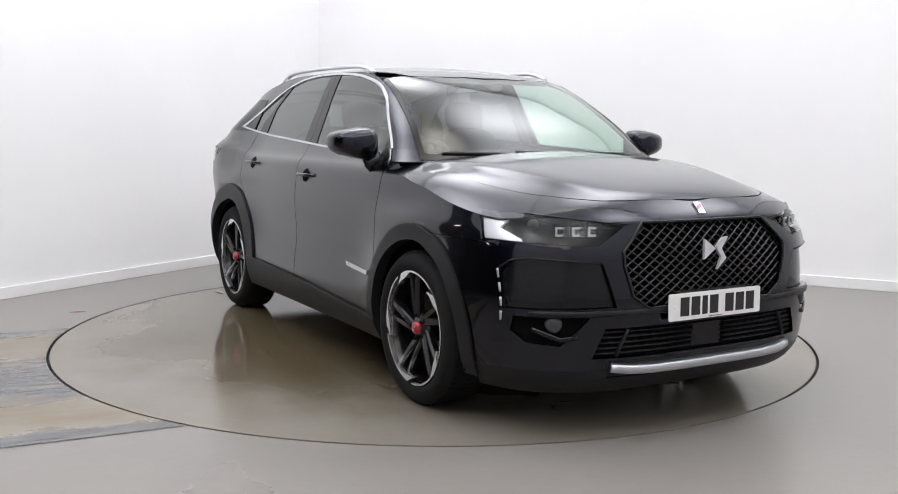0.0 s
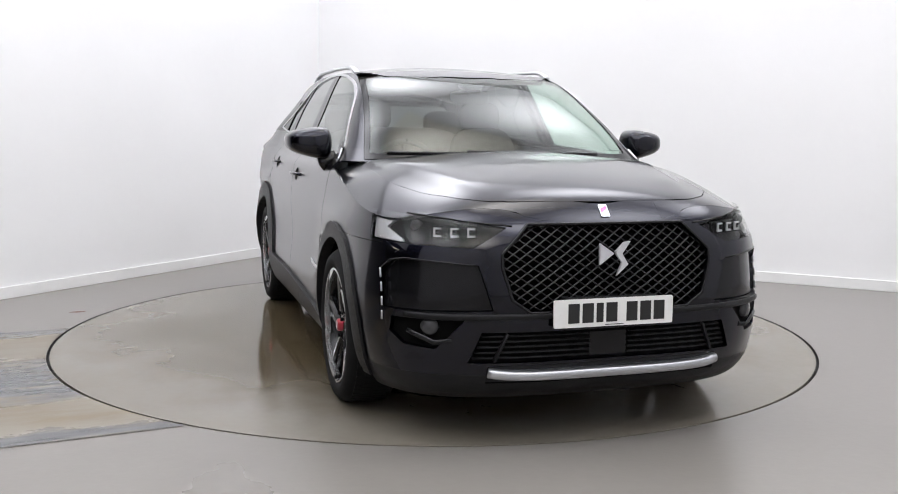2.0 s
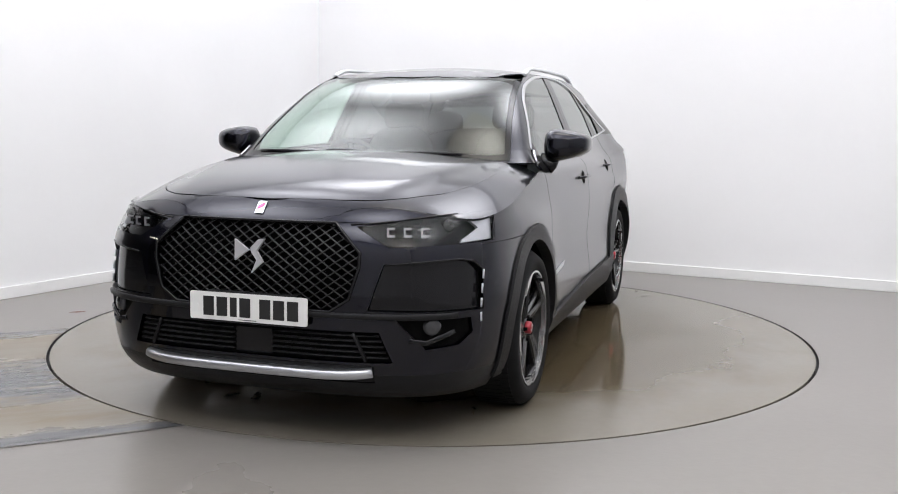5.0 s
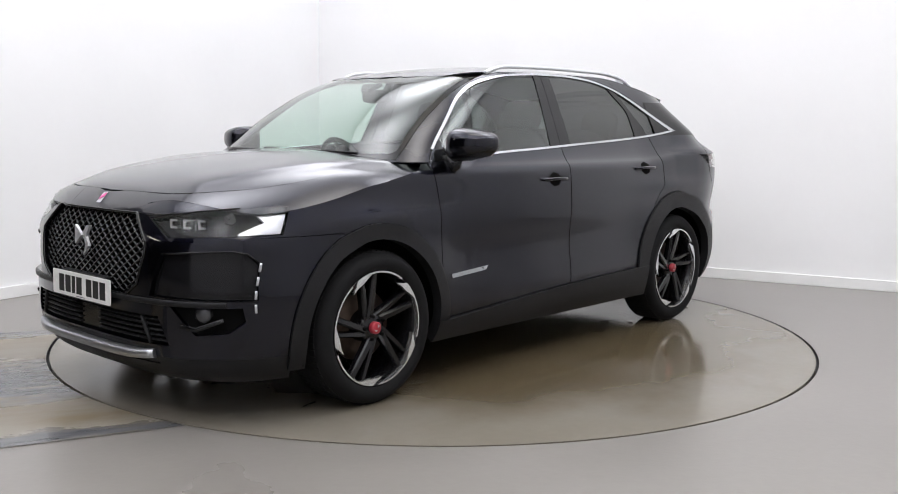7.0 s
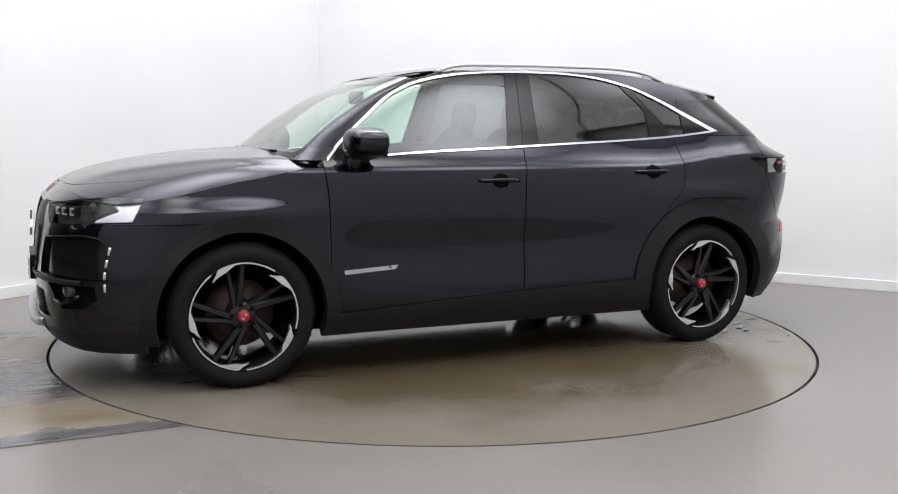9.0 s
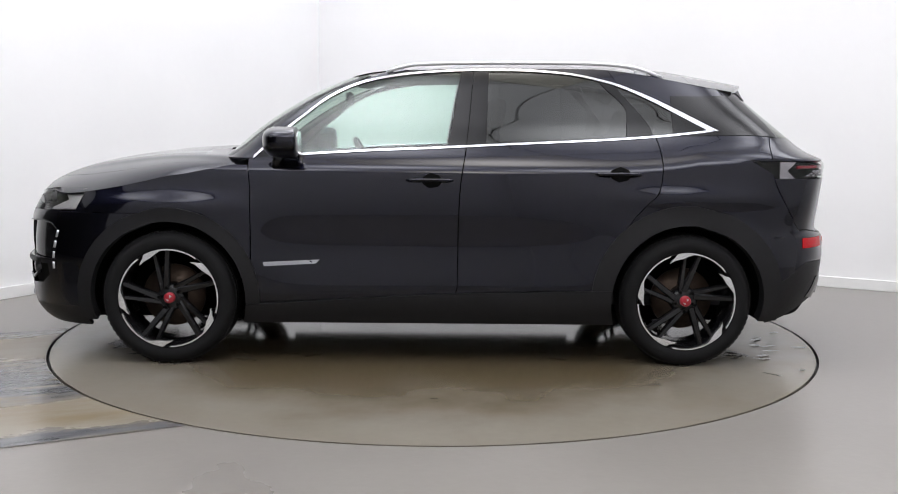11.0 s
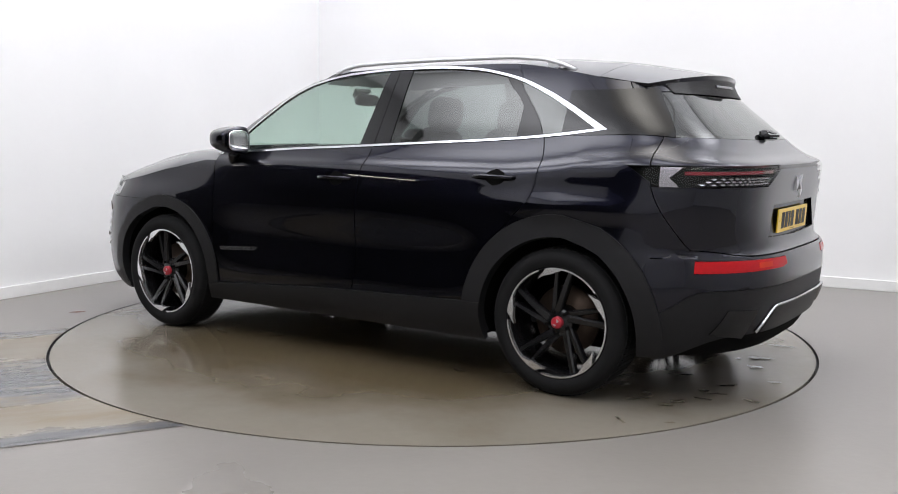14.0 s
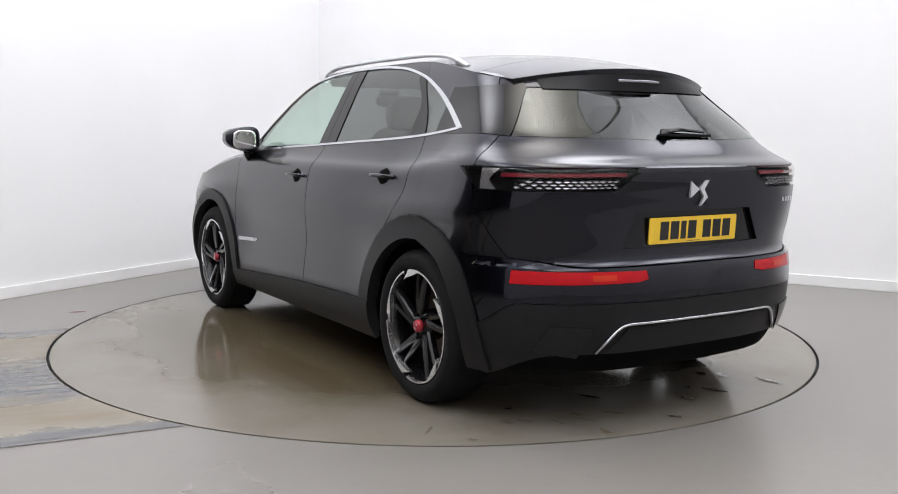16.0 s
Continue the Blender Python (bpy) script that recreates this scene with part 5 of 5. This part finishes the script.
# rear trim bow, valance pockets, third brake light, wipers
bm = bmesh.new()
bow = [(0.535, 0.352), (0.50, 0.40), (0.465, 0.445), (0.44, 0.462), (0.41, 0.469)]
path = [Vector((on_rear(y, z) - 0.008, y, z)) for y, z in bow]
path += [Vector((on_rear(abs(y), 0.470) - 0.008, y, 0.470)) for y in np.linspace(0.36, -0.36, 14)]
path += [Vector((on_rear(y, z) - 0.008, -y, z)) for y, z in bow[::-1]]
sweep(bm, path, 0.012, 0.019, Vector((-1, 0, 0.01)))
cpart("valance_trim", bm, CHROME, "bright silver bow on the rear valance")
for s in (1, -1):
    pocket = inside(rear, [(0.56, 0.46), (0.72, 0.47), (0.76, 0.36), (0.60, 0.33)], YZ)
    pocket = clip(pocket, lambda P: -1.95 - P[:, 0])
    cpart("valance_pocket", skin(pocket if s > 0 else mirrored(pocket), 0.008, 0.004), GLOSS, "black valance insert")
lower = inside(rear, [(0, 0.455), (0.40, 0.455), (0.48, 0.355), (0.48, 0.345), (0, 0.345)], YZ)
cpart("diffuser_panel", skin(lower, 0.006, 0.003, True), PLASTIC, "black diffuser panel")
# black panel from the spoiler's edge down to the rear glass, with the third brake light in it
def under_spoiler(y, u):
    xe = -1.822 + 0.16 * (y / 0.56) ** 2
    top = Vector((xe, y, float(roof_z(xe, y)) - 0.016))
    low = Vector((on_rear(abs(y), 1.428) - 0.004, y, 1.428))
    return top.lerp(low, u)


bm = bmesh.new()
cols = [[bm.verts.new(under_spoiler(y, u)) for u in (0, 0.25, 0.5, 0.75, 1)] for y in np.linspace(-0.49, 0.49, 34)]
for a, b in zip(cols, cols[1:]):
    for i in range(4):
        bm.faces.new((a[i], a[i + 1], b[i + 1], b[i])).smooth = True
cpart("spoiler_underside", bm, PLASTIC, "black panel under the spoiler")
bm = bmesh.new()
sweep(bm, [under_spoiler(y, 0.45) + Vector((-0.006, 0, -0.002)) for y in np.linspace(-0.125, 0.125, 9)], 0.012, 0.014)
cpart("brake_light", bm, SCALE, "clear third brake light under the spoiler")
bm = bmesh.new()
sweep(bm, [Vector((on_rear(0, 1.222) - 0.012, 0.06, 1.222)), Vector((on_rear(0.0, 1.25) - 0.03, 0.05, 1.248)), Vector((on_rear(0, 1.262) - 0.03, -0.06, 1.258)), Vector((on_rear(0.2, 1.252) - 0.02, -0.21, 1.246))], 0.05, 0.03, n=10, taper=lambda u: 1 - 0.65 * u)
cpart("rear_wiper", bm, GLOSS, "black rear wiper with cover")
bm = bmesh.new()
sweep(bm, [Vector((on_rear(abs(y), 1.232) - 0.010, y, 1.232)) for y in np.linspace(0.08, -0.24, 8)], 0.010, 0.012)
cpart("wiper_blade", bm, RUBBER)


def screen_x(y, z):
    k = min(abs(y) / float(width(0.7, z)), 0.999)
    return float(SCREENX(z)) - 0.45 + 0.45 * (1 - k ** 4) ** 0.25


for y0, y1, z1 in ((0.50, -0.22, 1.138), (-0.08, -0.62, 1.132)):
    bm = bmesh.new()
    sweep(bm, [Vector((screen_x(y, 1.135) + 0.012, y, 1.128 + (z1 - 1.128) * u)) for u, y in zip(np.linspace(0, 1, 9), np.linspace(y0, y1, 9))], 0.014, 0.016)
    cpart("wiper", bm, GLOSS, "black windscreen wiper")
for y0, y1, material, name, label in ((-0.66, 0.66, PLASTIC, "scuttle", "black plastic scuttle panel"), (0.662, 0.79, PAINT, "scuttle_corner", ""), (-0.79, -0.662, PAINT, "scuttle_corner", "")):
    bm = bmesh.new()
    rowsc = []
    for y in np.linspace(y0, y1, 25):
        rowsc.append([bm.verts.new((cowl(abs(y)) + 0.02, y, float(bonnet_z(cowl(abs(y)), y)) - 0.010)), bm.verts.new((screen_x(abs(y), 1.10) - 0.06, y, 1.10))])
    for q, e in zip(rowsc, rowsc[1:]):
        bm.faces.new((q[0], q[1], e[1], e[0]))
    cpart(name, bm, material, label)

# roof rails, mirrors, handles, door badges
for s in (1, -1):
    bm = bmesh.new()
    xs = np.linspace(0.24, -1.27, 26)
    path = []
    for i, x in enumerate(xs):
        u = i / 25
        rise = 0.034 * min(1, (u / 0.10)) ** 0.7 * min(1, ((1 - u) / 0.10)) ** 0.7
        y = 0.585 - 0.02 * (x / 1.2) ** 2
        path.append(Vector((x, s * y, float(roof_z(x, y)) + rise - 0.004)))
    sweep(bm, path, 0.030, 0.020)
    cpart("roof_rail", bm, RAIL, "satin silver roof rail")
    for u in (0.07, 0.93):
        i = int(u * 25)
        bm = bmesh.new()
        p = path[i]
        box(bm, p.x - 0.03, p.x + 0.03, p.y - 0.010, p.y + 0.010, p.z - 0.045, p.z - 0.004, bevel=0.004)
        cpart("rail_foot", bm, RAIL)
    # mirror
    bm = bmesh.new()
    super_ball(bm, (0.750, s * 0.950, 1.172), (0.122, 0.114, 0.084), 0.62, 32, 20)
    for v in bm.verts:
        u = (abs(v.co.y) - 0.86) / 0.18
        v.co.x -= 0.035 * u * u
        v.co.z = 1.168 + (v.co.z - 1.168) * (1.08 - 0.42 * max(u, 0)) + 0.012 * max(u, 0)
        if v.co.x < 0.70:
            v.co.x = 0.70 - (0.70 - v.co.x) * 0.25
    mirror = cpart("door_mirror", bm, PAINT, "gloss black door mirror")
    bm = bmesh.new()
    sweep(bm, [Vector((0.79, s * 0.87, 1.12)), Vector((0.80, s * 0.86, 1.085)), Vector((0.81, s * 0.84, 1.062))], 0.10, 0.05, Vector((1, 0, 0)))
    cpart("stem", bm, GLOSS, "gloss black mirror stem", mirror)
    bm = bmesh.new()
    super_ball(bm, (0.675, s * 0.948, 1.172), (0.004, 0.076, 0.060), 0.6, 24, 12)
    cpart("mirror_glass", bm, mat("mirror_glass", (0.9, 0.9, 0.9), 0.02, 1.0), "mirror glass", mirror)
    bm = bmesh.new()
    sweep(bm, [Vector((0.80 - 0.05 * u - 0.03 * u * u, s * (0.90 + 0.13 * u), 1.165 - 0.005 * u)) + Vector((0.045 * (1 - u), 0, 0)) for u in np.linspace(0.1, 0.95, 8)], 0.006, 0.007)
    cpart("indicator", bm, REFLECTOR, "narrow mirror indicator", mirror)
    # handles
    for hx, hz, d in ((0.0, 0.983, front_doors), (-0.994, 1.022, rear_doors)):
        dd = d[0] if s > 0 else d[1]
        y = on_side(hx, hz)
        # no hollow here: the recess's shade is a dark oval on the door skin
        dish = clip(clip(LOW, lambda P: np.abs(P[:, 0] - hx) * -1 + 0.08), lambda P: 1 - ((P[:, 0] - hx + 0.01) / 0.056) ** 2 - ((P[:, 2] - hz + 0.002) / 0.041) ** 2)
        cpart("handle_dish_shade", skin(dish if s > 0 else mirrored(dish), 0, 0.0015), INNER, "flush dark oval for the shade in the handle recess", dd)
        bm = bmesh.new()
        sweep(bm, [Vector((hx + 0.115 * u, s * (y + 0.032 * (1 - u ** 4) - 0.004), hz + 0.004 * (1 - u * u))) for u in np.linspace(-1, 1, 13)], 0.016, 0.026, Vector((0, s, 0)), 12)
        cpart("door_handle", bm, PAINT, "", dd)
    bm = bmesh.new()
    super_ball(bm, (-0.085, s * (on_side(-0.085, 0.985) + 0.024), 0.985), (0.008, 0.006, 0.008), 1, 12, 8)
    cpart("lock_barrel", bm, CHROME, "", front_doors[0] if s > 0 else front_doors[1])
    dd = front_doors[0] if s > 0 else front_doors[1]
    bm = bmesh.new()
    for (xa, xb, z0, z1, dy) in ((0.867, 0.577, 0.535, 0.5545, 0.003),):
        pts = [(xa, z0 - 0.008), (xb + 0.02, z0 + 0.006), (xb, z1 + 0.008), (xa + 0.005, z1 - 0.006)]
        vs = [bm.verts.new((x, s * (on_side(x, z) + 0.006), z)) for x, z in pts]
        wsv = [bm.verts.new((x, s * (on_side(x, z) - 0.004), z)) for x, z in pts]
        bm.faces.new(vs)
        for i in range(4):
            bm.faces.new((vs[i - 1], wsv[i - 1], wsv[i], vs[i]))
    bmesh.ops.recalc_face_normals(bm, faces=bm.faces)
    badge = cpart("door_badge", bm, CHROME, "silver strip badge on the door", dd)
    for i in range(3):
        bm = bmesh.new()
        x = 0.70 - 0.035 * i
        box(bm, x - 0.012, x + 0.012, s * on_side(x, 0.55) + (0.004 if s > 0 else -0.0075), s * on_side(x, 0.55) + (0.0075 if s > 0 else -0.004), 0.541, 0.556)
        cpart("badge_bar", bm, INK if i != 1 else REDCAP, "", dd)

# underside
bm = bmesh.new()
box(bm, -1.78, 2.06, -0.66, 0.66, 0.205, 0.25, bevel=0.01)
box(bm, -2.12, -1.75, -0.62, 0.62, 0.34, 0.40, bevel=0.01)
box(bm, -0.93, 0.93, -0.84, 0.84, 0.235, 0.26, bevel=0.01)
cpart("underbody", bm, INNER, "black underbody panel")
for x in (1.369, -1.369):
    bm = bmesh.new()
    sweep(bm, [Vector((x, y, 0.33)) for y in (-0.75, 0, 0.75)], 0.09, 0.09)
    cpart("axle", bm, INNER)

# cabin
bm = bmesh.new()
box(bm, -1.75, 0.95, -0.72, 0.72, 0.30, 0.36, bevel=0.01)
cabin = cpart("cabin_floor", bm, FABRIC, "dark carpeted cabin floor")
bm = bmesh.new()
super_ball(bm, (0.86, 0, 0.98), (0.34, 0.74, 0.135), 0.55, 40, 14)
cpart("dashboard", bm, DASH, "black dashboard")
bm = bmesh.new()
super_ball(bm, (0.60, -0.37, 1.06), (0.12, 0.17, 0.05), 0.7)
cpart("dial_hood", bm, DASH)
bm = bmesh.new()
tilt = Matrix.Translation((0.42, -0.37, 1.02)) @ Matrix.Rotation(radians(-64), 4, "Y")
n = 40
rim = [tilt @ Vector((0.18 * math.cos(2 * math.pi * i / n), 0.18 * math.sin(2 * math.pi * i / n), 0)) for i in range(n)]
sweep(bm, rim + rim[:2], 0.028, 0.028, Vector((0.9, 0, 0.45)))
super_ball(bm, (0.43, -0.37, 1.02), (0.03, 0.07, 0.055), 0.8)
for a in (0, 180, 270):
    sweep(bm, [Vector((0.43, -0.37, 1.02)), tilt @ Vector((-0.17 * math.sin(radians(a + 0)), 0.17 * math.cos(radians(a)), 0))], 0.03, 0.016)
cpart("steering_wheel", bm, DASH, "dark three-spoke steering wheel")


def seat(x, y, w, wide_back=False):
    bm = bmesh.new()
    super_ball(bm, (x + 0.05, y, 0.60), (0.26, w, 0.11), 0.5)
    root = cpart("seat", bm, FABRIC, "dark cloth car seat")
    bm = bmesh.new()
    super_ball(bm, (x - 0.30, y, 0.93), (0.085, w * 0.95, 0.34), 0.55, 28, 18, Matrix.Rotation(radians(-16), 3, "Y"))
    cpart("backrest", bm, FABRIC, "", root)
    for hy in ((y,) if not wide_back else (y - 0.37, y + 0.37)):
        bm = bmesh.new()
        super_ball(bm, (x - 0.42, hy, 1.335 if not wide_back else 1.29), (0.05, 0.135, 0.095), 0.6, turn=Matrix.Rotation(radians(-10), 3, "Y"))
        cpart("headrest", bm, FABRIC, "", root)


seat(0.05, 0.37, 0.24)
seat(0.05, -0.37, 0.24)
seat(-0.80, 0.0, 0.62, True)
liner = clip(clip(roof, lambda P: P[:, 0] + 1.6), lambda P: 0.60 - P[:, 1])
cpart("roof_lining", skin(liner, 0, -0.03, True), LINING, "grey roof lining")
bm = bmesh.new()
super_ball(bm, (0.50, 0, 1.43), (0.02, 0.115, 0.038), 0.6)
cpart("rear_view_mirror", bm, DASH, "black interior mirror")
bm = bmesh.new()
shape(bm, [(-0.075, 0.03), (-0.03, -0.045), (0.03, -0.045), (0.075, 0.03)], 0.02, facing(0.56, 0, 1.488, 90, 60))
cpart("sensor_shroud", bm, DASH, "dark sensor shroud behind the windscreen")
bm = bmesh.new()
box(bm, -1.85, -1.22, -0.55, 0.55, 0.98, 1.0)
cpart("parcel_shelf", bm, FABRIC, "black parcel shelf")


def motions():
    rows = [(t, pose(0, 0, 0, 0, 0, a)) for t, a in TURN]
    walk(turntable, rows)
    walk(car, rows)


motions()
